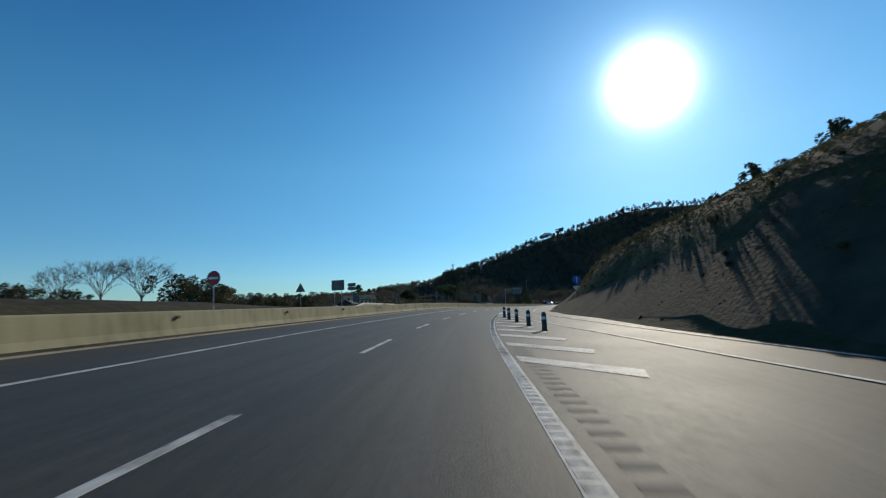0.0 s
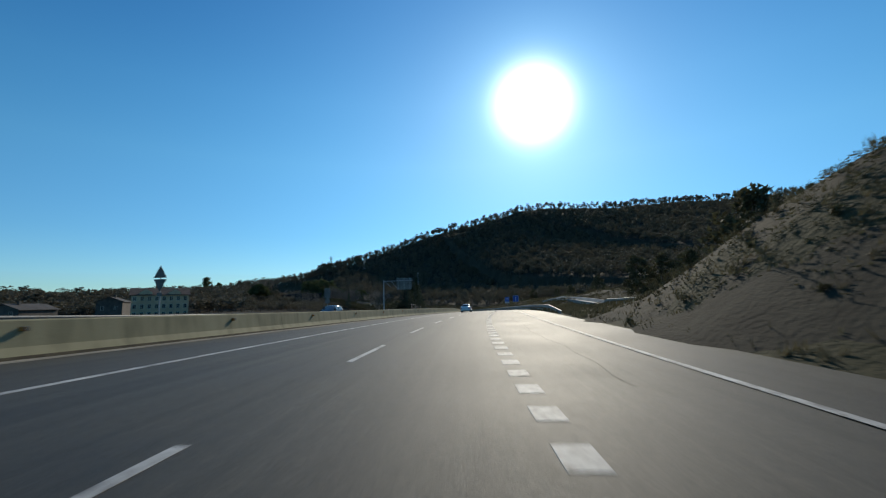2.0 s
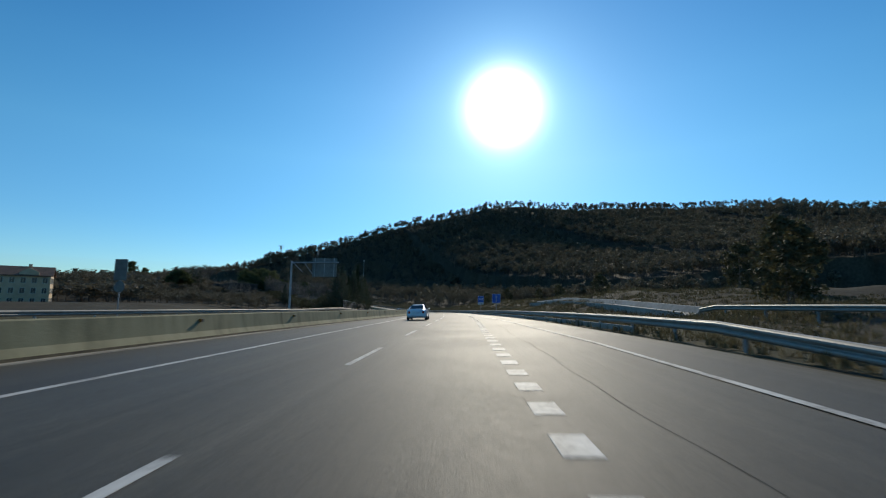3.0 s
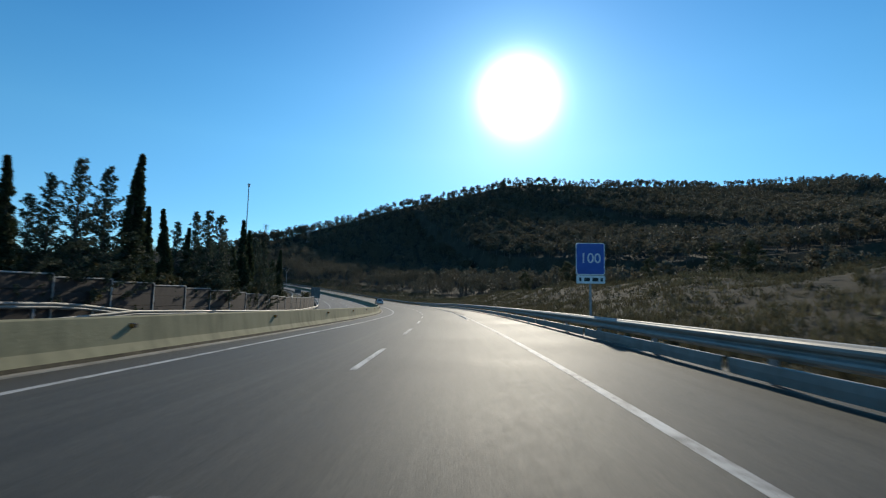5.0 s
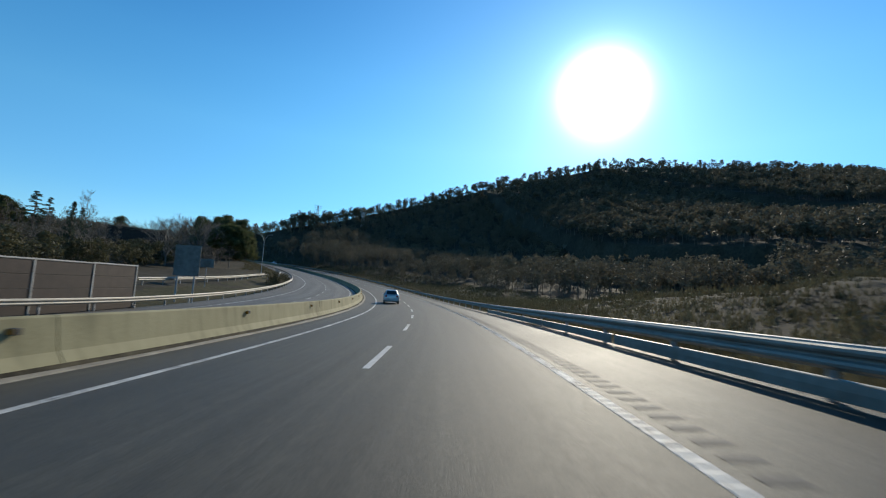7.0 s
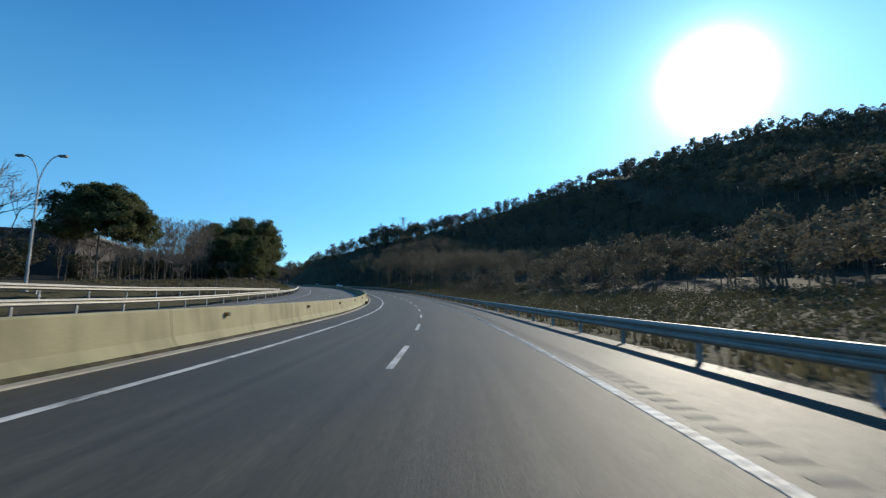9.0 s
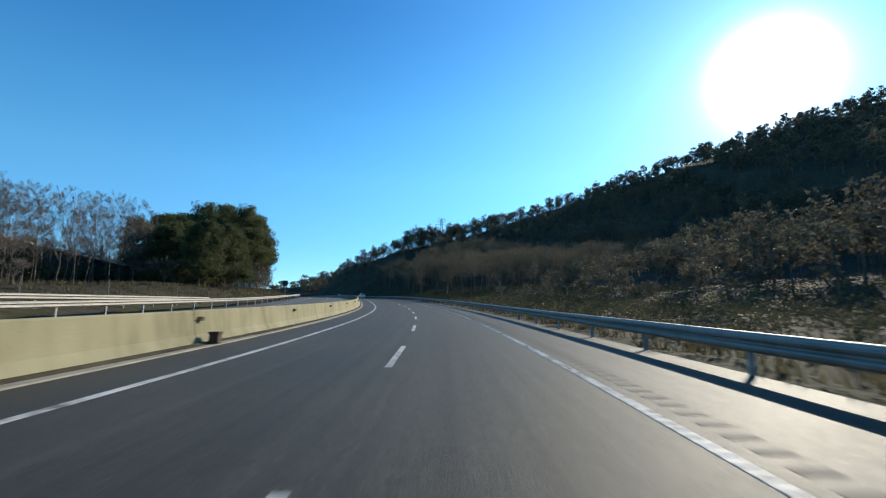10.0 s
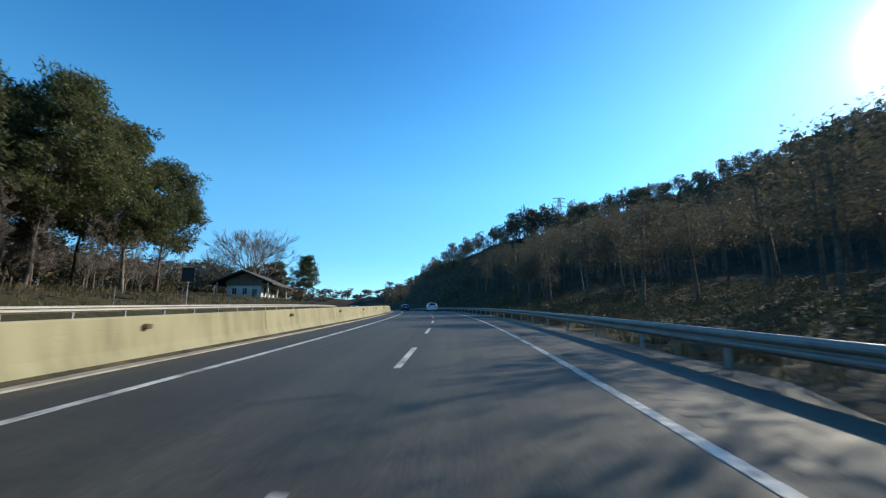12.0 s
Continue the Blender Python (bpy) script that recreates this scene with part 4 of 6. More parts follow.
def cedar_tree(seed, h, spread):
    """A loose conifer with a pointed top and separate upswept boughs."""
    rnd = random.Random(seed)
    segs = [(Vector((0, 0, -0.2)), Vector((0.01 * h, 0, h * 0.55)), 0.015 * h, 0.008 * h), (Vector((0.01 * h, 0, h * 0.55)), Vector((0.01 * h, 0, h)), 0.008 * h, 0.001 * h)]
    cs, rs = [], []
    for k in range(78):
        a = 0.08 + 0.90 * (k + rnd.random()) / 78
        reach = h * spread * 1.2 * (1 - a) * rnd.uniform(0.5, 1.2) + 0.008 * h
        az = k * 2.4 + rnd.gauss(0, 0.4)
        base = Vector((0.01 * h * a, 0, a * h))
        tip = base + Vector((math.cos(az) * reach, math.sin(az) * reach, reach * rnd.uniform(0.25, 0.8)))
        segs.append((base, tip, 0.004 * h * (1.1 - a), 0.0008 * h))
        n = max(3, int(reach / (0.020 * h)))
        for j in range(n):
            w = (j + 0.9) / n
            c = base.lerp(tip, w) + Vector((rnd.gauss(0, 0.006), rnd.gauss(0, 0.006), -0.004)) * h
            cs.append(tuple(c))
            rs.append(h * 0.018 * rnd.uniform(0.6, 1.3) * (1.25 - 0.75 * w))
    v, t = tufts(cs, rs, 18, 0.016 * h, 0.8, 3.6)
    return limb_mesh("trunk", segs, BARK, 5), big_mesh("crown", v, t, CEDAR_M)


def layered_cedar(seed, h):
    """An old cedar with a bare leader, flat drooping tiers of boughs and gaps between them."""
    rnd = random.Random(seed)
    segs = [(Vector((0, 0, -0.2)), Vector((0, 0, h * 0.5)), 0.022 * h, 0.013 * h), (Vector((0, 0, h * 0.5)), Vector((0.02 * h, 0, h * 0.985)), 0.013 * h, 0.002 * h)]
    cs, rs = [], []
    a = 0.14
    while a < 0.985:
        for _ in range(rnd.choice((3, 4, 4))):
            az = rnd.uniform(0, 2 * math.pi)
            reach = h * (0.045 + 0.27 * (1 - a) ** 0.75) * rnd.uniform(0.55, 1.1)
            base = Vector((0.01 * h, 0, a * h + rnd.gauss(0, 0.006) * h))
            mid = base + Vector((math.cos(az), math.sin(az), 0.16)) * reach * 0.6
            tip = base + Vector((math.cos(az), math.sin(az), 0.02 - 0.10 * rnd.random())) * reach
            segs += [(base, mid, 0.006 * h * (1.15 - a), 0.0035 * h), (mid, tip, 0.0035 * h, 0.001 * h)]
            n = max(4, int(reach / (0.014 * h)))
            for j in range(n):
                w = 0.22 + 0.78 * (j + rnd.random()) / n
                c = (base.lerp(mid, w / 0.6) if w < 0.6 else mid.lerp(tip, (w - 0.6) / 0.4))
                c = c + Vector((-math.sin(az), math.cos(az), 0)) * rnd.gauss(0, 0.10) * reach * (1.1 - 0.6 * w)
                cs.append(tuple(c))
                rs.append(h * 0.017 * rnd.uniform(0.7, 1.3))
        a += 0.058 * rnd.uniform(0.75, 1.3) * (1.2 - 0.5 * a)
    v, t = tufts(cs, rs, 20, 0.014 * h, 0.5, 3.2)
    return limb_mesh("trunk", segs, BARK, 5), big_mesh("crown", v, t, CEDAR_M)


def bare_tree(seed, h, slim=False):
    rnd = random.Random(seed)
    segs, tips = [], []
    if slim:
        p, r = Vector((0, 0, -0.2)), 0.0070 * h
        for k in range(8):
            q = p + Vector((rnd.gauss(0, 0.006), rnd.gauss(0, 0.006), 0.125)) * h
            segs.append((p, q, r, r * 0.8))
            if k > 1:
                for _ in range(8):
                    az = rnd.uniform(0, 2 * math.pi)
                    d = Vector((math.cos(az) * 0.75, math.sin(az) * 0.75, 1)).normalized()
                    branch_out(segs, tips, p.lerp(q, rnd.random()), d, h * (0.118 - 0.008 * k) * rnd.uniform(0.6, 1.25), r * 0.26, 3, 0.40, 0.13, rnd)
            p, r = q, r * 0.8
    else:
        segs.append((Vector((0, 0, -0.2)), Vector((0, 0, h * 0.22)), 0.022 * h, 0.018 * h))
        for k in range(9):
            az = k * 2.4 + rnd.uniform(0, 0.5)
            out = 0.25 + 0.75 * ((k * 5) % 9) / 8
            d = Vector((math.cos(az) * out, math.sin(az) * out, 1.0)).normalized()
            branch_out(segs, tips, Vector((0, 0, h * rnd.uniform(0.14, 0.24))), d, h * 0.26, 0.0085 * h, 4, 0.52, 0.05, rnd)
    grow = h / max(q.z for _, q, _, _ in segs)
    segs = [(p * grow, q * grow, ra, rb) for p, q, ra, rb in segs]
    thick = [q for q in segs if q[2] > 0.05] if slim else segs[:1]
    thin = [(p, q, max(ra, 0.0065 if slim else 0.015), max(rb, 0.0045 if slim else 0.010)) for p, q, ra, rb in (segs if slim else segs[1:]) if ra <= 0.05 or not slim]
    return limb_mesh("trunk", thick or segs[:2], BARK if slim else BARK_PALE, 6), limb_mesh("crown", thin, TWIG, 3)


def shrub(seed, h, w, material=None):
    rnd = random.Random(seed)
    cs = [(rnd.gauss(0, 0.33) * w, rnd.gauss(0, 0.33) * w, h * rnd.uniform(0.15, 0.85)) for _ in range(30)]
    v, t = tufts(cs, [h * rnd.uniform(0.11, 0.22) for _ in cs], 100, 0.042 * h + 0.03, 0.8, 2.6)
    v[:, 2] = np.maximum(v[:, 2], 0.0)
    segs = [(Vector((0, 0, -0.1)), Vector(c), 0.02 * h, 0.006 * h) for c in cs[:8]]
    return limb_mesh("stems", segs, BARK, 4), big_mesh("foliage", v, t, material or SHRUB_M)


def plant(kind, builder, spots_, label, category, group, base_h, variants_=3, cap=lambda s: 99.0):
    """Trees of one kind: build a few, then stand copies; spots: (s, d, top above the road's plane)."""
    made = []
    for k, (s, d, top) in enumerate(spots_):
        h = min(cap(s), max(1.0, plane_z(s, d) + top - gz(s, d)))
        m = stand(s, d, 97 * k, h / base_h)
        if k < variants_:
            a, b = builder(k)
            t = tree_thing(kind, a, b, label, category, m, group)
            made.append(t)
        else:
            src = made[k % variants_]
            keep = src.scale.copy()
            src.scale = (1, 1, 1)
            copy_thing(src, m)
            src.scale = keep


plant("cypress", lambda k: cypress_tree(20 + k, 11.0, 1.42), [
    (208.7, -20.4, 8.4), (210.8, -20.4, 7.3), (212.4, -20.4, 9.1), (221.4, -20.4, 12.4), (223.5, -20.4, 9.0), (226.0, -20.4, 9.2), (242.1, -20.4, 11.6), (244.0, -20.4, 10.7), (244.6, -20.7, 10.3), (239.7, -20.4, 8.2),
    (253.4, -20.4, 8.2), (254.0, -20.7, 8.2), (255.2, -20.4, 7.4), (255.8, -20.7, 7.3), (257.8, -20.5, 10.1), (229.6, -20.8, 8.4)],
    "tall slim dark green cypress in a row behind the noise wall", "tree", "cypress row", 11.0)
plant("cedar", lambda k: cedar_tree(40 + k, 12.0, (0.21, 0.25, 0.28)[k]), [
    (204.2, -20.6, 10.3), (206.7, -20.6, 9.4), (213.7, -20.5, 7.4), (214.9, -20.6, 8.9), (216.8, -20.5, 10.4), (219.4, -20.6, 10.7), (230.8, -20.5, 10.1), (233.2, -20.7, 10.8), (235.7, -20.5, 10.8), (237.8, -21.0, 9.4), (228.6, -21.0, 8.8), (246.6, -20.7, 10.2), (248.4, -20.8, 10.3), (250.4, -20.6, 10.8), (201.2, -21, 10.0),
    (344.9, -50, 11.7), (348.2, -50, 10.9)],
    "loose grey-green conifer with a pointed top", "tree", "conifers beyond the guard rail", 12.0)
plant("layered_cedar", lambda k: layered_cedar(50 + k, 15.0), [(438, -85, 18.0), (435.8, -81.5, 16.4)],
    "old dark cedar with flat drooping tiers of boughs", "tree", "cedars beyond the slip road", 15.0, 2)
plant("bare_tree", lambda k: bare_tree(60 + k, 11.0), [
    (277.0, -38, 13.8), (281.5, -39, 13.6), (382.6, -40, 14.5), (388, -42, 8.2), (378, -46, 12.0), (372, -44, 11.0), (569, -38.4, 21.8), (571, -41, 20.6), (42.9, -48, 6.6), (47.7, -48, 7.6), (52.1, -47, 8.2), (560, -46, 15.0), (92, -70, 6.0)],
    "leafless broad tree with fine grey-brown twigs", "tree", "bare trees on the far bank", 11.0)
plant("poplar", lambda k: bare_tree(80 + k, 12.0, True), [
    (416.1, -38, 12.0), (418.6, -39, 12.4), (420.9, -38, 12.9), (424, -39, 12.6), (427, -38, 13.4), (430.5, -38, 13.7), (434, -39, 13.9), (438, -38, 14.6), (441.5, -38, 15.2), (445.5, -39, 15.6), (450.3, -38, 15.8), (455, -39, 15), (411, -39, 12), (406, -38, 12),
    (408.5, -37, 12.0), (413.5, -38.6, 12.2), (422.4, -37.4, 12.6), (425.6, -39.6, 12.8), (428.8, -39.4, 13.4), (432.2, -37.2, 13.6), (436, -37.4, 14.0), (439.8, -39.6, 14.6), (443.6, -37.6, 15.2), (447.9, -38, 15.4), (403.5, -38.4, 12.2), (401, -37.6, 12.3), (398.4, -38.5, 12.5), (395.8, -38, 12.3), (393, -38.8, 12.4), (409.8, -40.5, 12.3), (414.8, -41, 12.5), (419.8, -41, 12.9), (425, -41.4, 13.2), (430, -41, 13.9), (435, -41.2, 14.4), (337.1, -44.6, 13.0), (365, -62, 11.0), (372, -64, 11.4), (380, -63, 11.2), (389, -64, 11.8), (398, -62, 11.5), (408, -64, 12.2), (418, -63, 12.5), (430, -63, 12.8), (442, -64, 12.8),
    *((394.6 + 2.35 * k, -39.8 - 0.9 * (k % 3), 12.3 + 0.05 * k + 0.5 * (k % 2)) for k in range(0, 26, 2)),
    *((366 + 3.1 * k, -67 - 2.3 * (k % 3), 12.2 + 0.7 * ((k * 7) % 4) / 3) for k in range(0, 32, 2))],
    "slender leafless poplar with upright pale branches", "tree", "poplar row", 12.0)
plant("umbrella_pine", lambda k: stone_pine(101 + k, 9.0, 0.50, 0.50, PINE, 0.24, 140, 86, 5.5, True, 5), [(391.1, -34.0, 12.6), (427.7, -93, 16.0), (432.5, -90, 14.0)],
      "umbrella pine with a broad rounded dark crown on a forked trunk", "tree", "umbrella pines", 9.0, 2)
plant("pine", lambda k: stone_pine(111 + k, 15.0, (0.33, 0.38, 0.30, 0.36)[k], (0.29, 0.31, 0.27, 0.30)[k], PINE, 0.27, 96, 66, 5.0, False, 5), [
    (470.4, -28, 18.4), (480.1, -28, 18.6), (490.2, -28, 18.3), (496.5, -28.5, 16.4), (466, -34, 17.8), (475, -34, 19.6), (484.5, -34, 19.4), (493, -34.5, 17.4),
    (455, -41, 13.4), (465, -42, 15.6), (474, -41, 17.4), (483, -42, 18.2), (491, -41, 17.4), (600, -30, 17.2), (676, -45, 24.0), (640, -52, 17.0)],
    "tall pine with a bare trunk and dense olive-green crown", "tree", "pine grove by the carriageway", 15.0, 4)
plant("round_pine", lambda k: stone_pine(121 + k, 12.0, (0.10, 0.14, 0.12)[k], (0.33, 0.36, 0.34)[k], PINE, 0.27, 104, 70, 5.0, True, 5), [
    (446, -28.5, 12.0), (454, -28, 13.0), (462, -28, 12.8), (450, -34.5, 12.2), (458, -33.5, 13.6)],
    "broad round pine with a dense dark crown nearly to the ground", "tree", "pine grove by the carriageway", 12.0)
plant("bare_sapling", lambda k: bare_tree(70 + k, 6.0), [
    (446, -33, 7.0), (451, -37, 7.5), (457, -34, 7.0), (463, -38, 8.0), (468, -34, 7.5), (473, -39, 8.0), (478, -35, 7.5), (483, -40, 8.5), (488, -36, 7.5), (493, -41, 8.5), (498, -37, 7.5), (503, -34, 7.0), (507, -38, 7.5), (470, -45, 9), (482, -47, 9), (494, -46, 9),
    (376, -37, 5.5), (398, -38, 5.0), (368, -40, 6.0), (421, -36, 5.0)],
    "leafless brown sapling with tangled twigs among the trees", "sapling", "undergrowth of the grove", 6.0)
plant("thin_sapling", lambda k: bare_tree(75 + k, 8.0, True), [
    (463, -25.4, 8.0), (467.5, -26, 8.6), (472.2, -25.2, 8.2), (475.8, -26.2, 9.0), (477.6, -25, 7.6), (482.6, -25.6, 8.4), (485.4, -26.4, 9.0), (487.3, -25.2, 7.8), (492.4, -26, 8.6), (494.6, -25.4, 7.4), (458.4, -26, 8.4), (453.0, -25.4, 7.6), (496.5, -29, 8.0), (479.2, -30.6, 9.0), (469.4, -31, 9.0)],
    "thin pale leafless sapling under the pines", "sapling", "thin stems of the grove", 8.0)
plant("shrub", lambda k: shrub(140 + k, 3.0, 3.2, SHRUB_M), [
    (33.9, -40, 3.6), (58.7, -48, 6.2), (61.9, -47, 4.9), (64.5, -47, 4.4), (55.3, -40, 4.3), (88.6, -70, 5.6), (104.1, -60, 7.0), (94.5, -60, 6.0), (87.3, -60, 5.1), (41, -50, 4.2), (48, -53, 3.8), (68, -50, 4.2),
    (250, -23, 5.4), (246.5, -22.6, 5.2), (243, -23, 5.2), (239.5, -22.8, 5.0), (236, -23, 5.0), (232.5, -22.7, 4.8), (229, -23, 4.8), (225.5, -22.8, 4.7), (222, -23, 4.6), (218.5, -22.7, 4.6), (215, -23, 4.6), (211.5, -22.8, 4.5), (208, -23, 4.6), (204.5, -22.8, 4.5), (253.5, -23.2, 5.4), (257, -23.4, 5.4), (261, -24, 5.4), (265, -24.6, 5.6), (269, -25, 5.4), (273, -26, 5.4), (277, -27, 5.4), (201, -23, 4.2),
    (282, -36, 7.0), (290, -37, 7.2), (298, -36, 7.4), (306, -38, 7.0), (336.7, -45, 6.2), (345, -46, 6.6), (355, -45, 6.4), (365, -46, 6.8), (376, -48, 7.4), (388, -49, 7.2), (398, -48, 7.6), (315, -42, 6.8), (325, -44, 6.6), (409, -45, 6.0), (420, -44, 6.2), (432, -44, 6.6), *((442 + 5.2 * k, -45.5 - 1.2 * (k % 2), 5.4 + 0.5 * (k % 3)) for k in range(13)), (520, -42, 6.0), (528, -44, 6.0), (348.5, -20.0, 2.9), (351, -20.4, 2.5), (586, -40, 7.0), (596, -40, 7.0), (608, -41, 8.0), (622, -42, 8.0)],
    "dense olive-brown shrub on the bank", "shrub", "shrubs on the far bank", 3.0)
plant("roadside_tree", lambda k: stone_pine(161 + k, 6.0, 0.18, 0.34, SHRUB_M, 0.26, 60, 46), [
    (147.1, 25, 7.3), (155.0, 31, 8.2), (115.0, 24.5, 9.8), (50.9, 29.6, 15.6), (66, 35, 17.5), (38.0, 30.8, 15.2), (75, 31, 15.4), (233, 33, 6.6), (241, 36, 7.2), (252, 34, 6.4), (270, 30, 7.4), (282, 26, 6.6), (219, 38, 9.0), (176, 46, 11.0), (190, 50, 12.0)],
    "scrubby evergreen tree on the slope", "tree", "trees on the slope", 6.0, 3, lambda s: 4.5 if s < 56 else 3.4 if s < 110 else 99.0)

# far woods on the left and at the valley's end
fp = []
for _ in range(1300):
    fp.append((rng.uniform(-700, 60), rng.uniform(120, 1080)))
for _ in range(2300):
    fp.append((rng.uniform(-700, 120), rng.uniform(640, 1000)))
fp = np.array(fp)
_i = np.argmin(((fp[:, None, :] - CG[None, ::8, :2]) ** 2).sum(-1), axis=1) * 8
_d = ((fp - CG[_i, :2]) * RG[_i, :2]).sum(1)
bf, _zf = to_line(fp, FAR)
_far = np.sqrt(((fp - CG[_i, :2]) ** 2).sum(1))
keep = ((_d < -95) | ((_far > 62) & (fp[:, 1] > 620) & (fp[:, 0] < -70))) & ((bf < 200) | (rng.uniform(size=len(fp)) < 0.55)) & ~((fp[:, 1] < 420) & (fp[:, 0] > -170) & (fp[:, 0] < -20))
fp = fp[keep]
belt, belt_s = [], []
for _ in range(620):        # the belt behind the slip road
    s = rng.uniform(292, 680)
    belt_s.append(s)
    belt.append(on_road(s, -rng.uniform(np.interp(s, [300, 380, 415, 420, 488, 494], [52, 56, 50, 69, 69, 42]), 98))[:2])
for _ in range(170):        # the rise at the bend
    s = rng.uniform(585, 686)
    belt.append(on_road(s, -rng.uniform(34, 150))[:2])
for _ in range(420):        # trees across the fields behind
    s = rng.uniform(300, 520)
    belt.append(on_road(s, -rng.uniform(98, 230))[:2])
fp = np.r_[fp, belt]
zs = ground_z(fp)
tv, tt, fv, ft = [], [], [], []
tn = fn = 0
near_n = len(fp) - len(belt)
for q, (p, z) in enumerate(zip(fp, zs)):
    a, b, c, d = round_variants[rng.integers(14)] if near_n <= q < near_n + 620 or q > near_n and q % 2 else far_variants[rng.integers(14)]
    low_belt = near_n <= q < near_n + 620 and 292 < belt_s[q - near_n] < 470
    k = rng.uniform(0.6, 1.05) * (0.62 if low_belt else 1.4 if p[1] > 520 and p[0] > -170 and p[1] < 660 else 1.0)
    o = np.array((p[0], p[1], z - 0.3))
    wide = np.array((1.5, 1.5, 0.9)) * k
    tv.append(a * k + o)
    tt.append(b + tn)
    tn += len(a)
    fv.append(c * wide + o)
    ft.append(d + fn)
    fn += len(c)
far_wood = thing("far_wood", Matrix(), "distant dark belts of trees across the flat land and low hills", "woodland", kind="stuff")
tagged(part_mesh("trunks", big_mesh("trunks", np.concatenate(tv), np.concatenate(tt), BARK), far_wood), kind="stuff")
tagged(part_mesh("crowns", big_mesh("crowns", np.concatenate(fv), np.concatenate(ft), PINE_FAR), far_wood), kind="stuff")

# dry tufts of grass on the verges and the cutting
def grass_field(name, spots_, blade, per, label):
    spots_ = np.asarray(spots_)
    z = ground_z(spots_, False)
    base = np.repeat(np.c_[spots_, z], per, 0) + rng.normal(0, 0.16, (len(spots_) * per, 3)) * np.array((1, 1, 0))
    n = len(base)
    az = rng.uniform(0, 2 * math.pi, n)
    side = np.stack([np.cos(az), np.sin(az), 0 * az], -1) * 0.035
    top = np.stack([rng.normal(0, 0.3, n), rng.normal(0, 0.3, n), rng.uniform(0.6, 1.3, n)], -1) * blade
    v = np.stack([base - side, base + side, base + top], 1).reshape(-1, 3)
    ob = new(name, big_mesh(name, v, np.arange(3 * n).reshape(-1, 3), DRYGRASS))
    return tagged(ob, label, "grass", kind="stuff")


gs = []
for _ in range(8600):
    s = rng.uniform(40, 600)
    d = PAVE_R(s) + 0.3 + 14 * rng.uniform(0, 1) ** 1.5
    gs.append(on_road(s, d)[:2])
grass_field("dry_grass", gs, 0.32, 9, "tufts of dry yellow grass on the near verge")
gs = []
for _ in range(15000):
    s = rng.uniform(140, 350)
    gs.append(on_road(s, PAVE_R(s) + 1.5 + 40 * rng.uniform(0, 1) ** 1.6)[:2])
grass_field("meadow_grass", gs, 0.36, 9, "rough olive-brown winter grass over the meadow below the hill")
gs = []
for _ in range(2200):
    s = rng.uniform(380, 560)
    gs.append(on_road(s, -21.6 - 9 * rng.uniform(0, 1))[:2])
grass_field("dry_grass", gs, 0.35, 8, "tufts of dry grass on the bank before the pine grove")
# low scrub on the cutting and the meadow
sc, sr = [], []
for _ in range(420):        # sparse herbs on the steep cutting
    s = rng.uniform(-60, 118)
    sc.append(on_road(s, PAVE_R(s) + 0.6 + 20 * rng.uniform(0, 1))[:2])
    sr.append(rng.uniform(0.06, 0.18))
for _ in range(900):
    s = rng.uniform(-40, 330)
    d = PAVE_R(s) + rng.uniform(3, 46)
    if s < 112 and rng.uniform(0, 1) < 0.9:
        continue
    p = on_road(s, d)
    sc.append(p[:2])
    sr.append(rng.uniform(0.25, 0.75) * (0.5 if s < 112 else 1.0))
for _ in range(3200):
    s = rng.uniform(300, 640)
    sc.append(on_road(s, PAVE_R(s) + 2.2 + 24 * rng.uniform(0, 1) ** 1.3)[:2])
    sr.append(rng.uniform(0.3, 1.0))
for _ in range(1900):       # closer scrub at the foot of the wood
    s = rng.uniform(345, 500)
    sc.append(on_road(s, PAVE_R(s) + 5 + 22 * rng.uniform(0, 1))[:2])
    sr.append(rng.uniform(0.45, 1.1))
hs, hr = [], []
for _ in range(17000):       # a thin cover of short dry herbs on the steep face
    s = rng.uniform(-50, 122)
    hs.append(on_road(s, PAVE_R(s) + 1.0 + 15 * rng.uniform(0, 1) ** 0.8)[:2])
    hr.append(rng.uniform(0.12, 0.34))
hs = np.array(hs)
v, t = tufts(np.c_[hs, ground_z(hs) + 0.03], hr, 12, 0.10, 0.35, 3.2)
tagged(new("short_herbs", big_mesh("short_herbs", v, t, SHRUB_M)), "thin cover of short dry herbs on the steep cutting", "herbs", kind="stuff")
sc = np.array(sc)
v, t = tufts(np.c_[sc, ground_z(sc) + 0.25], sr, 44, 0.14, 0.8, 2.8)
tagged(new("low_scrub", big_mesh("low_scrub", v, t, SHRUB_M)), "low brown-green scrub scattered over the cutting and meadow", "scrub", kind="stuff")


# ---- signs, lamps and other road furniture ----
def mesh_of(bm, material, name="piece"):
    me = bpy.data.meshes.new(name)
    bm.to_mesh(me)
    bm.free()
    me.materials.append(material)
    return me


def plate(outline, thick, round_to=0.0):
    """A flat plate in the x-z plane, its front to -y."""
    b = bmesh.new()
    f = b.faces.new([b.verts.new((x, 0, z)) for x, z in outline])
    r = bmesh.ops.extrude_face_region(b, geom=[f])
    bmesh.ops.translate(b, verts=[v for v in r["geom"] if isinstance(v, bmesh.types.BMVert)], vec=(0, thick, 0))
    bmesh.ops.recalc_face_normals(b, faces=b.faces)
    return b


def circle(r, n=28, cx=0.0, cz=0.0):
    return [(cx + r * math.cos(k * 2 * math.pi / n), cz + r * math.sin(k * 2 * math.pi / n)) for k in range(n)]


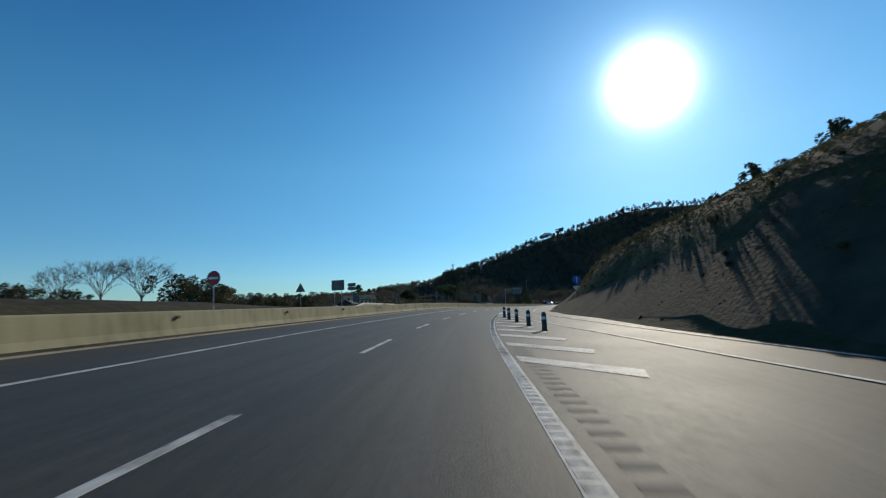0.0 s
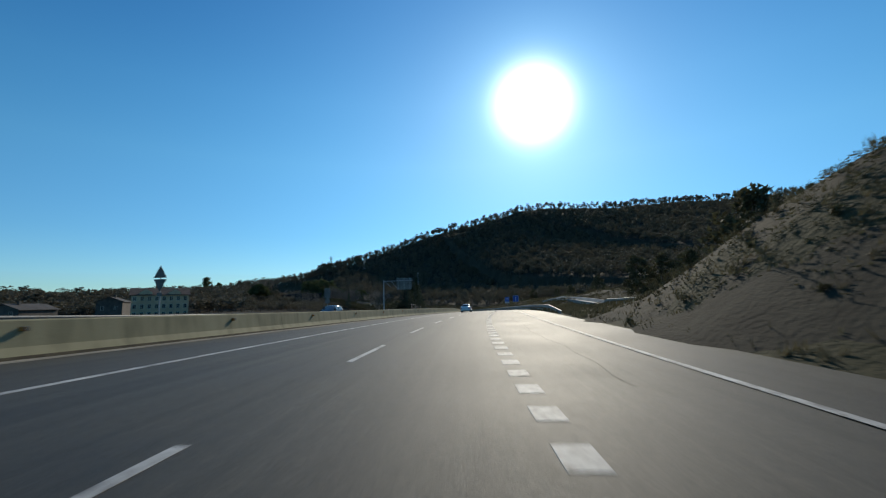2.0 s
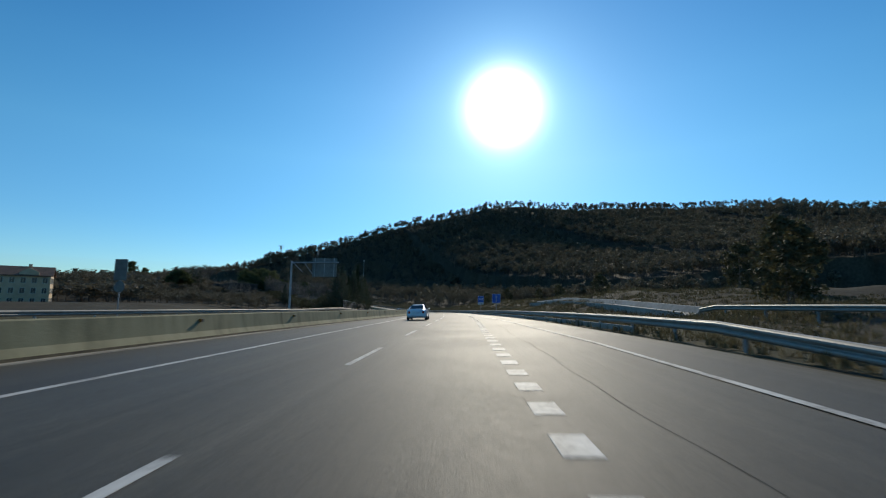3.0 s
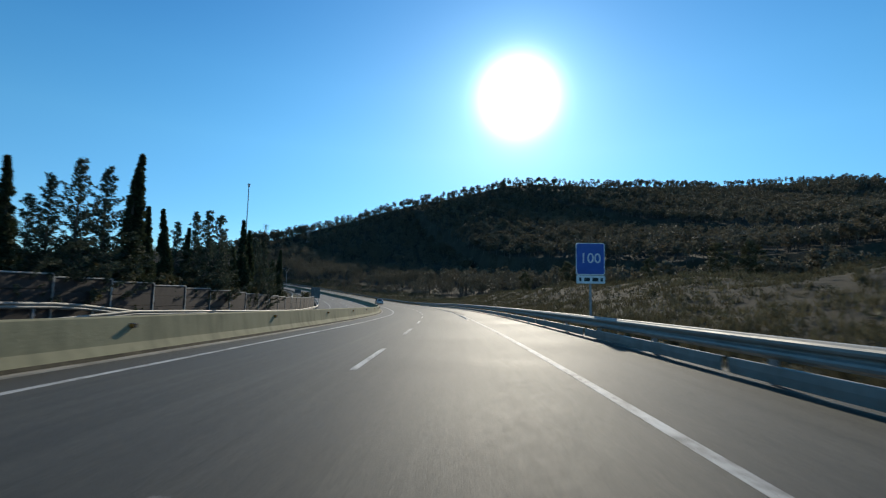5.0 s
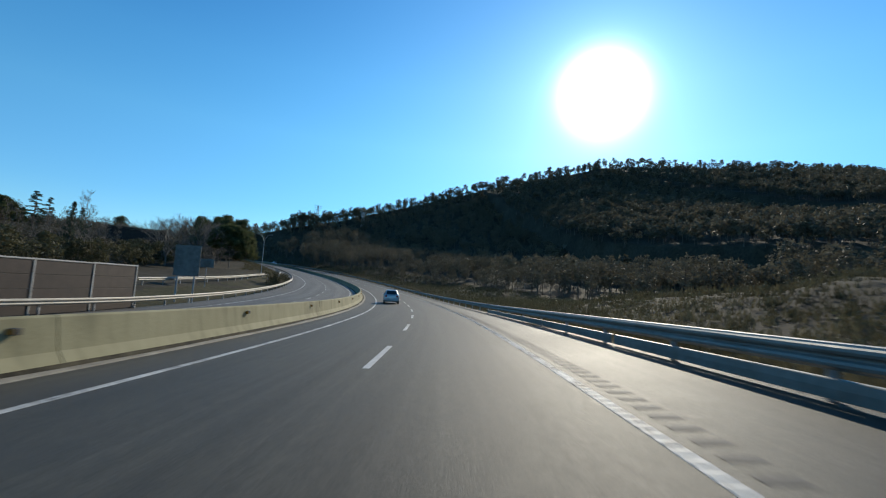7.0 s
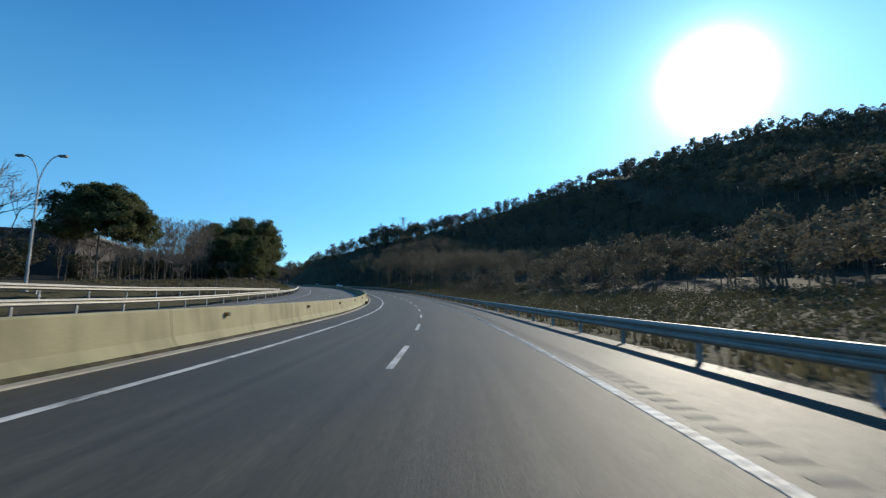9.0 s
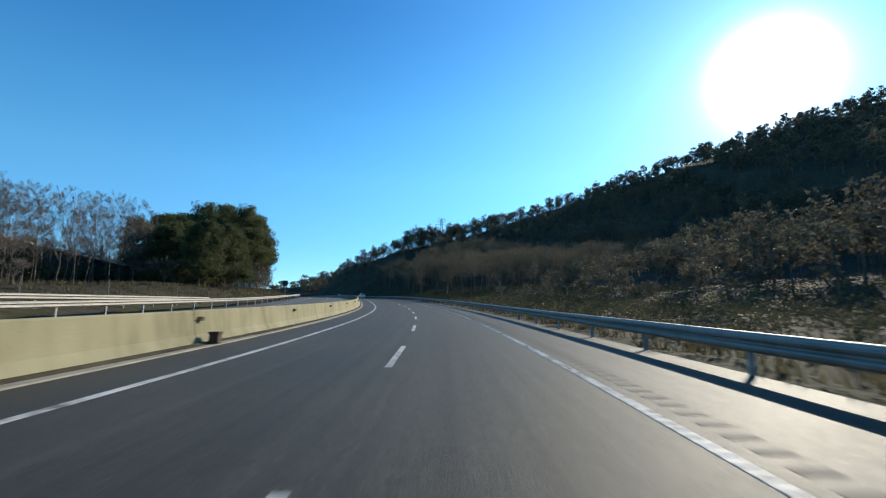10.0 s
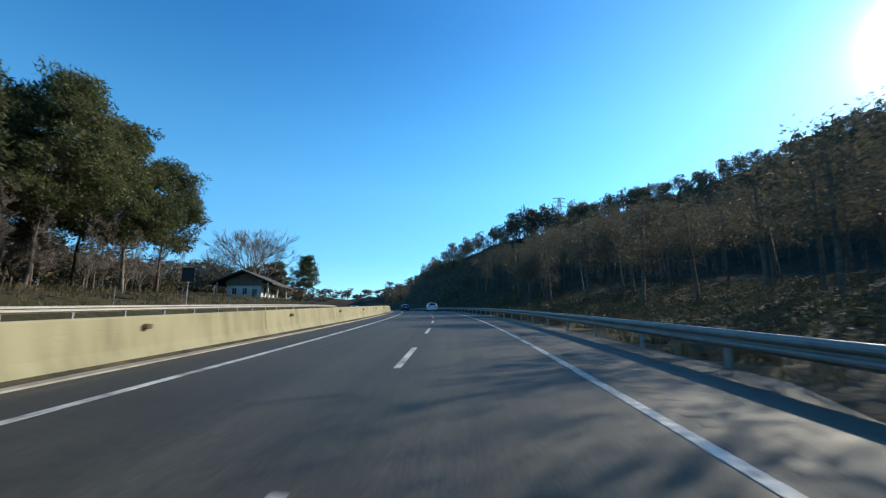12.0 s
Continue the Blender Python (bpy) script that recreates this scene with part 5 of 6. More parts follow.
def rect(w, h, cx=0.0, cz=0.0, c=0.04):
    """A rectangle with cut corners."""
    x, z = w / 2, h / 2
    return [(cx + a, cz + b) for a, b in ((-x + c, -z), (x - c, -z), (x, -z + c), (x, z - c), (x - c, z), (-x + c, z), (-x, z - c), (-x, -z + c))]


def lift_plate(name, outline, y, thick, material, parent, label="", zc=0.0):
    b = plate(outline, thick)
    bmesh.ops.translate(b, verts=b.verts, vec=(0, y, zc))
    return part(name, b, material, parent, label)


def pole(parent, x, z0, z1, r=0.045, material=None, name="post"):
    b = bmesh.new()
    tube(b, (x, 0.07, z0), (x, 0.07, z1), r, r, 10)
    return part(name, b, material or STEEL_DULL, parent)


def clamps(parent, x, zs):
    for z in zs:
        b = bmesh.new()
        box(b, x - 0.16, x + 0.16, 0.018, 0.05, z - 0.02, z + 0.02, 0.004)
        part("bracket", b, STEEL_DULL, parent)


def sign_base(s, d, label, top, turn=0.0):
    """An empty at the foot of a sign; z is the height of top above its foot."""
    z = gz(s, d) - 0.05
    t = thing("road_sign", road_pose(s, d, 0, turn, 1, z), label, "road sign")
    return t, plane_z(s, d) + top - z


# no-entry disc
t, h = sign_base(31, -17.6, "round red no-entry sign with a white bar on a steel post", 3.75)
pole(t, 0, 0, h)
lift_plate("disc", circle(0.53), 0.0, 0.02, RED, t, "red enamel disc", h - 0.53)
lift_plate("bar", rect(0.78, 0.17, c=0.01), -0.006, 0.008, WHITE, t, "white bar", h - 0.53)
lift_plate("rim", circle(0.56), 0.021, 0.012, SIGN_BACK, t, "", h - 0.53)
# signs of the other direction, seen from behind
t, h = sign_base(51.5, -22.2, "grey back of a triangular warning sign on a post", 3.75)
pole(t, 0, 0, h - 0.2)
lift_plate("triangle", [(-0.68, -0.55), (0.68, -0.55), (0.0, 0.62)], 0.0, 0.025, SIGN_BACK, t, "", h - 0.62)
clamps(t, 0, (h - 1.0, h - 0.6))
t, h = sign_base(77.1, -31.5, "grey back of a large direction panel on two steel posts", 5.7)
for x in (-0.75, 0.75):
    pole(t, x, 0, h, 0.06)
for k in range(5):
    lift_plate("panel", rect(2.7, 0.385, c=0.01), 0.0, 0.03, SIGN_BACK, t, "", h - 0.2 - k * 0.39)
clamps(t, -0.75, (h - 0.4, h - 1.5))
clamps(t, 0.75, (h - 0.4, h - 1.5))
t, h = sign_base(66.6, -22.8, "backs of two arrow-shaped direction signs on one post", 4.35)
pole(t, 0, 0, h)
for k in range(2):
    lift_plate("arrow_board", [(-0.78, 0.0), (-0.55, -0.28), (0.72, -0.28), (0.72, 0.28), (-0.55, 0.28)], 0.0, 0.03, SIGN_BACK, t, "", h - 0.3 - k * 0.6)
t, h = sign_base(105.4, -45.0, "grey back of a tall rectangular sign on two posts", 5.6)
for x in (-0.5, 0.5):
    pole(t, x, 0, h, 0.05)
lift_plate("panel", rect(1.9, 2.5), 0.0, 0.03, SIGN_BACK, t, "", h - 1.25)
t, h = sign_base(94.5, -27.5, "dark back of a round sign on a post", 4.0)
pole(t, 0, 0, h)
lift_plate("disc", circle(0.52), 0.0, 0.02, SIGN_BACK, t, "", h - 0.52)
clamps(t, 0, (h - 0.7, h - 0.35))
t, h = sign_base(113.0, -25.0, "backs of two triangular signs, one upside down, on one post", 5.5)
pole(t, 0, 0, h - 0.2)
lift_plate("upper_triangle", [(-0.62, -0.5), (0.62, -0.5), (0.0, 0.6)], 0.0, 0.02, SIGN_BACK, t, "", h - 0.6)
lift_plate("lower_triangle", [(-0.62, 0.5), (0.0, -0.6), (0.62, 0.5)], 0.0, 0.02, SIGN_BACK, t, "", h - 1.72)
lift_plate("tag", rect(0.5, 0.3, c=0.02), 0.0, 0.02, SIGN_BACK, t, "", h - 2.55)
t, h = sign_base(148.4, -24.4, "grey back of a tall sign plate above a round one", 5.1)
pole(t, 0, 0, h - 0.2)
lift_plate("panel", rect(1.05, 1.65), 0.0, 0.025, SIGN_BACK, t, "", h - 0.83)
lift_plate("disc", circle(0.45), 0.0, 0.02, SIGN_BACK, t, "", h - 2.15)
t, h = sign_base(305.3, -19.4, "back of a tall ribbed information panel on two posts", 5.0)
for x in (-0.7, 0.7):
    pole(t, x, 0, h, 0.07)
for k in range(6):
    lift_plate("panel", rect(2.1, 0.435, c=0.01), 0.0, 0.035, SIGN_BACK, t, "", h - 0.22 - k * 0.44)
t, h = sign_base(322.7, -24.0, "back of a small white rectangular sign on a post", 4.2)
pole(t, 0, 0, h)
lift_plate("panel", rect(1.7, 1.0), 0.0, 0.025, SIGN_BACK, t, "", h - 0.5)
lift_plate("side_panel", rect(0.9, 0.7), 0.0, 0.025, SIGN_BACK, t, "", h - 0.6)
t, h = sign_base(489.0, -21.6, "dark slate-grey sign panel on a slim post by the grove", 4.35)
pole(t, 0, 0, h)
lift_plate("panel", rect(1.15, 1.25), 0.0, 0.03, SLATE, t, "dark slate panel", h - 0.65)


def arrow_outline(w, h, head):
    return [(-w / 2, -h / 2), (w / 2, -h / 2), (w / 2, h / 2 - head), (head * 0.62, h / 2 - head), (0, h / 2), (-head * 0.62, h / 2 - head), (-w / 2, h / 2 - head)]


# signs facing the drive, on the right
t, h = sign_base(59.0, 11.9, "round blue sign with a white arrow over a give-way triangle", 4.25)
pole(t, 0, 0, h)
lift_plate("disc", circle(0.5), 0.0, 0.02, BLUE, t, "blue disc", h - 0.5)
lift_plate("arrow", arrow_outline(0.13, 0.72, 0.26), -0.006, 0.008, WHITE, t, "white arrow", h - 0.5)
lift_plate("give_way_triangle", [(-0.55, 0.45), (0.0, -0.52), (0.55, 0.45)], 0.0, 0.02, WHITE, t, "white triangle plate", h - 1.75)
lift_plate("triangle_border", [(-0.60, 0.49), (0.0, -0.58), (0.60, 0.49)], 0.021, 0.012, RED, t, "red border", h - 1.75)
t, h = sign_base(192.2, 8.95, "blue square lane sign with two white arrows on a post", 3.55)
pole(t, 0, 0, h, 0.05)
lift_plate("panel", rect(1.36, 1.5, c=0.06), 0.0, 0.025, BLUE, t, "blue panel", h - 0.75)
lift_plate("border", rect(1.46, 1.6, c=0.07), 0.026, 0.012, WHITE, t, "white border", h - 0.75)
for x in (-0.28, 0.28):
    lift_plate("arrow", arrow_outline(0.12, 1.05, 0.30), -0.007, 0.008, WHITE, t, "white arrow", h - 0.75)


def letters(text, size, m, material, parent, label):
    cu = bpy.data.curves.new("lettering", "FONT")
    cu.body, cu.size, cu.extrude = text, size, 0.004
    cu.align_x, cu.align_y = "CENTER", "CENTER"
    ob = bpy.data.objects.new("lettering", cu)
    scene.collection.objects.link(ob)
    bpy.context.view_layer.update()
    me = bpy.data.meshes.new_from_object(ob.evaluated_get(bpy.context.evaluated_depsgraph_get()))
    bpy.data.objects.remove(ob)
    me.materials.clear()
    me.materials.append(material)
    return part_mesh("lettering", me, parent, label, m)


t, h = sign_base(209.9, 8.0, "blue square advisory speed sign with white numerals on a post", 3.75)
pole(t, 0, 0, h, 0.05)
lift_plate("panel", rect(1.2, 1.34, c=0.05), 0.0, 0.025, BLUE, t, "blue panel", h - 0.67)
lift_plate("border", rect(1.28, 1.42, c=0.06), 0.026, 0.012, WHITE, t, "white border", h - 0.67)
letters("100", 0.62, pose(0, -0.008, h - 0.66, 90, 0, 0), WHITE, t, "white numerals")
lift_plate("lower_plate", rect(1.26, 0.36, c=0.03), 0.0, 0.02, WHITE, t, "white lower plate", h - 1.58)
for x, w in ((-0.46, 0.10), (-0.16, 0.24), (0.2, 0.26), (0.48, 0.10)):
    lift_plate("plate_mark", rect(w, 0.16, x, 0, 0.005), -0.005, 0.006, BLACK, t, "black mark", h - 1.58)

# cantilever gantry of the other carriageway
g = thing("sign_gantry", road_pose(179.2, -22.4, 0, 0, 1, gz(179.2, -22.4) - 0.05), "galvanised cantilever gantry with the back of a large sign", "gantry")
gh = plane_z(177, -22.4) + 7.9 - gz(177, -22.4) + 0.05
b = bmesh.new()
tube(b, (0, 0, 0), (0, 0, gh + 0.25), 0.17, 0.13, 12)
part("mast", b, STEEL_DULL, g)
b = bmesh.new()
tube(b, (0, 0, gh), (6.9, 0, gh + 0.1), 0.10, 0.08, 10)
part("arm", b, STEEL_DULL, g)
for x0, x1 in ((0.1, 1.6), (1.9, 3.1)):
    b = bmesh.new()
    tube(b, (x0, 0, gh - (0.1 if x0 > 1 else -0.1)), (x1, 0, gh - 1.3 if x0 < 1 else gh - 1.6), 0.05, 0.05, 8)
    part("strut", b, STEEL_DULL, g)
for k in range(4):
    for j in range(2):
        lift_plate("panel", rect(1.78, 0.66, 3.9 + j * 1.8, 0, 0.02), 0.15, 0.04, SIGN_BACK, g, "", gh + 0.35 - k * 0.68)
for x in (3.4, 4.8, 6.2):
    b = bmesh.new()
    box(b, x - 0.04, x + 0.04, 0.08, 0.15, gh - 2.0, gh + 0.75, 0.01)
    part("hanger", b, STEEL_DULL, g)


# tall mast lamp and a double-armed lamp
def lamp_post(s, d, top, label, arms):
    z = gz(s, d) - 0.05
    h = plane_z(s, d) + top - z
    lp = thing("street_lamp", road_pose(s, d, 0, 0, 1, z), label, "street lamp")
    b = bmesh.new()
    tube(b, (0, 0, 0), (0, 0, h if not arms else h - 1.9), 0.085, 0.05, 10)
    part("mast", b, STEEL_DULL, lp)
    b = bmesh.new()
    tube(b, (0, 0, 0), (0, 0, 0.5), 0.15, 0.14, 10)
    part("base", b, STEEL_DULL, lp)
    if not arms:
        b = bmesh.new()
        tube(b, (0, 0, h - 0.05), (0, 0, h + 0.30), 0.10, 0.17, 12)
        part("lantern", b, WHITE, lp, "pale lantern")
        return lp
    for sx in (-1, 1):
        b = bmesh.new()
        pts = [(sx * 1.15 * q ** 1.5, 0, h - 1.92 + 1.9 * math.sin(q * math.pi / 2)) for q in np.linspace(0, 1, 9)]
        for p0, p1 in zip(pts[:-1], pts[1:]):
            tube(b, p0, p1, 0.035, 0.032, 8)
        part("arm", b, STEEL_DULL, lp)
        b = bmesh.new()
        box(b, min(sx * 1.08, sx * 1.62), max(sx * 1.08, sx * 1.62), -0.12, 0.12, h - 0.12, h + 0.04, 0.05)
        part("lantern", b, SIGN_BACK, lp, "grey lamp head")
    return lp


lamp_post(244.1, -21.0, 15.9, "very tall slim steel lamp mast with a small head", False)
lamp_post(369.2, -25.0, 10.2, "steel street lamp with two curved arms", True)

# noise wall of brown panels
NW = along((196, -19.5), (306, -19.5))
wall = thing("noise_wall", Matrix(), "brown panel noise wall with pale steel posts", "noise wall")
PANEL_MAT = mat("brown_panel", (0.022, 0.0145, 0.012), (0.042, 0.028, 0.022), 2.0, 0.8, bump=0.01, bump_scale=9)
CAP_MAT = mat("pale_cap", (0.26, 0.25, 0.23), (0.40, 0.385, 0.355), 3.0, 0.7)
stations = list(np.arange(201.2, 298.2, 4.4))
for a, e in zip(stations[:-1], stations[1:]):
    pa, pe_ = on_road(a, NW(a)), on_road(e, NW(e))
    z0 = min(gz(a, NW(a)), gz(e, NW(e))) - 0.2
    zt = (pa[2] + pe_[2]) / 2 + 2.95
    dv = Vector(pe_ - pa)
    ln, an = dv.xy.length, math.atan2(dv.y, dv.x)
    m = Matrix.LocRotScale(((pa[0] + pe_[0]) / 2, (pa[1] + pe_[1]) / 2, 0), Euler((0, 0, an)), None)
    for k in range(4):
        b = bmesh.new()
        hh = (zt - z0) / 4
        box(b, -ln / 2 + 0.06, ln / 2 - 0.06, -0.05, 0.05, z0 + k * hh + 0.01, z0 + (k + 1) * hh - 0.01, 0.015)
        bmesh.ops.transform(b, matrix=m, verts=b.verts)
        part("panel", b, PANEL_MAT, wall)
    b = bmesh.new()
    box(b, -ln / 2 + 0.02, ln / 2 - 0.02, -0.09, 0.09, zt + 0.002, zt + 0.09, 0.02)
    bmesh.ops.transform(b, matrix=m, verts=b.verts)
    part("cap", b, CAP_MAT, wall, "pale cap")
for s in stations:
    p = on_road(s, NW(s))
    b = bmesh.new()
    z0 = gz(s, NW(s)) - 0.2
    box(b, 0.052, 0.095, -0.05, 0.05, z0, p[2] + 3.06, 0.008)
    bmesh.ops.transform(b, matrix=Matrix.LocRotScale((p[0], p[1], 0), Euler((0, 0, -heading(s))), None), verts=b.verts)
    part("post", b, CAP_MAT, wall, "pale post")

p = on_road(232.0, -22.6)
b = bmesh.new()
tube(b, (0, 0, -3.0), (0, 0, 0.35), 0.28, 0.26, 8)
tube(b, (0, 0, 0.35), (0, 0, 1.9), 0.22, 0.10, 10)
tube(b, (0, 0, 1.9), (0, 0, 2.3), 0.13, 0.03, 10)
me = mesh_of(b, KERB, "stone_pillar")
ob = new("stone_pillar", me)
ob.matrix_basis = road_pose(232.0, -22.6, 2.6)
tagged(ob, "small tapered pale stone pillar before the cypresses", "pillar")

# bollards of the gore
b = bmesh.new()
tube(b, (0, 0, 0), (0, 0, 0.66), 0.10, 0.10, 14)
tube(b, (0, 0, 0.66), (0, 0, 0.75), 0.10, 0.055, 14)
body_me = mesh_of(b, BOLLARD_MAT, "body")
b = bmesh.new()
tube(b, (0, 0, 0.45), (0, 0, 0.57), 0.104, 0.104, 14)
band_me = mesh_of(b, WHITE, "band")
b = bmesh.new()
tube(b, (0, 0, 0), (0, 0, 0.03), 0.15, 0.13, 14)
foot_me = mesh_of(b, BLACK, "foot")
first = None
for s, d in ((18.4, 5.5), (21.7, 5.16), (25.4, 4.78), (28.9, 4.42), (32.4, 4.12)):
    m = road_pose(s, d, 0.0)
    if first is None:
        first = thing("bollard", m, "dark green plastic bollard with a pale reflective band", "bollard", "bollards of the gore")
        part_mesh("body", body_me, first)
        part_mesh("band", band_me, first, "pale reflective band")
        part_mesh("foot", foot_me, first)
    else:
        copy_thing(first, m)

# marker posts with reflectors along the track on the right, and poles on the left
first = None
for s in np.arange(152, 206, 5.0):
    d = float(np.interp(s, (150, 200, 214), (21.2, 19.9, 20.2)))
    m = stand(s, d)
    if first is None:
        first = thing("fence_post", m, "weathered wooden fence post on the meadow", "fence post", "fence posts along the channel")
        b = bmesh.new()
        tube(b, (0, 0, -0.2), (0.02, 0, 1.15), 0.06, 0.05, 8)
        part("shaft", b, BARK, first)
    else:
        copy_thing(first, m)
first = None
for k, s in enumerate(np.arange(384, 530, 9.6)):
    m = stand(s + random.uniform(-1.2, 1.2), -22.4 - 0.5 * (k % 2), random.uniform(0, 90))
    if first is None:
        first = thing("fence_post", m, "thin leaning grey fence post on the bank before the trees", "fence post", "fence posts on the far bank")
        b = bmesh.new()
        tube(b, (0, 0, -0.3), (0.06, 0.02, 1.75), 0.05, 0.042, 8)
        part("shaft", b, BARK_PALE, first)
    else:
        copy_thing(first, m)
CH = along((148, 19.8), (153, 19.6), (200, 18.4), (210, 18.6))


CH_RISE = along(*((float(s), float(np.mean([gz(s + k, CH(s + k)) - plane_z(s + k, CH(s + k)) for k in (-6, -3, 0, 3, 6)]))) for s in (150, 168, 186, 206)))


def channel_profile(s):
    d = CH(s)
    h = CH_RISE(s) + 0.2
    return [(d - 0.9, h - 1.2), (d - 0.9, h + 0.22), (d - 0.72, h + 0.22), (d - 0.45, h - 0.02), (d + 0.45, h + 0.12), (d + 0.72, h + 0.62), (d + 0.92, h + 0.62), (d + 0.92, h - 1.2)]


ch = new("drainage_channel", sweep("drainage_channel", channel_profile, 150, 206, 2.0, mat("channel_concrete", (0.22, 0.205, 0.175), (0.36, 0.34, 0.30), 2.0, 0.85, bump=0.01, bump_scale=15), closed=True))
tagged(ch, "pale cast concrete drainage channel climbing the meadow", "channel", kind="structure")


# ---- pylons on the ridge ----
def pylon(x, y, top):
    z = float(ground_z([(x, y)])[0]) - 0.3
    h = top - z
    py = thing("pylon", pose(x, y, z, 0, 0, 30), "steel lattice power pylon on the wooded ridge", "pylon")
    b = bmesh.new()
    w = lambda a: 0.075 * h * (1 - a) + 0.35
    lev = [0, 0.25, 0.45, 0.62, 0.76, 0.88, 1.0]
    for sx, sy in ((1, 1), (1, -1), (-1, -1), (-1, 1)):
        for a, c in zip(lev[:-1], lev[1:]):
            tube(b, (sx * w(a), sy * w(a), a * h), (sx * w(c), sy * w(c), c * h), 0.11, 0.11, 4)
    part("legs", b, STEEL_DULL, py)
    b = bmesh.new()
    for a, c in zip(lev[:-1], lev[1:]):
        for k in range(4):
            q = [(1, 1), (1, -1), (-1, -1), (-1, 1)]
            u, v = q[k], q[(k + 1) % 4]
            tube(b, (u[0] * w(a), u[1] * w(a), a * h), (v[0] * w(c), v[1] * w(c), c * h), 0.06, 0.06, 4)
            tube(b, (v[0] * w(a), v[1] * w(a), a * h), (u[0] * w(c), u[1] * w(c), c * h), 0.06, 0.06, 4)
    part("bracing", b, STEEL_DULL, py)
    for a in (0.80, 0.90, 0.985):
        b = bmesh.new()
        tube(b, (-3.0, 0, a * h), (3.0, 0, a * h), 0.10, 0.10, 4)
        tube(b, (-3.0, 0, a * h), (0, 0, a * h + 0.8), 0.06, 0.06, 4)
        tube(b, (3.0, 0, a * h), (0, 0, a * h + 0.8), 0.06, 0.06, 4)
        part("crossarm", b, STEEL_DULL, py)


pylon(13.1, 630.5, 60.0)
pylon(51.7, 612.0, 55.0)


# ---- buildings ----
PLASTER = mat("ochre_plaster", (0.40, 0.295, 0.185), (0.54, 0.405, 0.26), 0.8, 0.9, bump=0.01, bump_scale=8)
PLASTER_W = mat("pale_plaster", (0.40, 0.37, 0.31), (0.56, 0.53, 0.46), 0.9, 0.9, bump=0.01, bump_scale=8)
ROOF_T = mat("roof_tiles", (0.10, 0.055, 0.035), (0.19, 0.11, 0.07), 3.0, 0.9, bump=0.04, bump_scale=6)
ROOF_D = mat("dark_roof", (0.03, 0.026, 0.024), (0.07, 0.06, 0.052), 3.0, 0.9, bump=0.03, bump_scale=7)
GLASS_D = mat("dark_window", (0.015, 0.017, 0.02), (0.04, 0.045, 0.05), 2.0, 0.12)
SHED_WALL = mat("shed_boards", (0.055, 0.045, 0.037), (0.11, 0.09, 0.074), 1.4, 0.9, bump=0.01, bump_scale=9)
SHUTTER = mat("shutter_wood", (0.10, 0.075, 0.05), (0.17, 0.13, 0.09), 4.0, 0.8)


def window_part(parent, x, y, z, w, h, face):
    """A recessed window with frame, sill and pane on the wall; face: 'x' or 'y', with its sign."""
    ax, sg = face
    m = Matrix.Translation((x, y, z)) @ Matrix.Rotation({("y", -1): 0, ("x", 1): math.pi / 2, ("y", 1): math.pi, ("x", -1): -math.pi / 2}[(ax, sg)], 4, "Z")
    b = bmesh.new()
    for x0, x1, z0, z1 in ((-w / 2 - 0.08, -w / 2, -h / 2, h / 2), (w / 2, w / 2 + 0.08, -h / 2, h / 2), (-w / 2 - 0.08, w / 2 + 0.08, h / 2, h / 2 + 0.08), (-0.03, 0.03, -h / 2, h / 2)):
        box(b, x0, x1, -0.06, 0.05, z0, z1)
    bmesh.ops.transform(b, matrix=m, verts=b.verts)
    win = part("window", b, PLASTER_W, parent, "pale window surround")
    b = bmesh.new()
    box(b, -w / 2, w / 2, -0.015, 0.03, -h / 2, h / 2)
    bmesh.ops.transform(b, matrix=m, verts=b.verts)
    part("pane", b, GLASS_D, win, "dark glass pane")
    b = bmesh.new()
    box(b, -w / 2 - 0.12, w / 2 + 0.12, -0.16, 0.05, -h / 2 - 0.08, -h / 2, 0.01)
    bmesh.ops.transform(b, matrix=m, verts=b.verts)
    part("sill", b, PLASTER_W, win)
    return win


def gable_roof(b, x0, x1, y0, y1, z, rise, over=0.5, thick=0.22):
    """A ridged roof slab along x."""
    ym = (y0 + y1) / 2
    prof = [(y0 - over, z - 0.12), (ym, z + rise), (y1 + over, z - 0.12), (y1 + over, z - 0.12 + thick), (ym, z + rise + thick), (y0 - over, z - 0.12 + thick)]
    ra = [b.verts.new((x0 - over, y, zz)) for y, zz in prof]
    rb = [b.verts.new((x1 + over, y, zz)) for y, zz in prof]
    for k in range(6):
        b.faces.new((ra[k], ra[(k + 1) % 6], rb[(k + 1) % 6], rb[k]))
    b.faces.new(ra[::-1])
    b.faces.new(rb)
    bmesh.ops.recalc_face_normals(b, faces=b.faces)


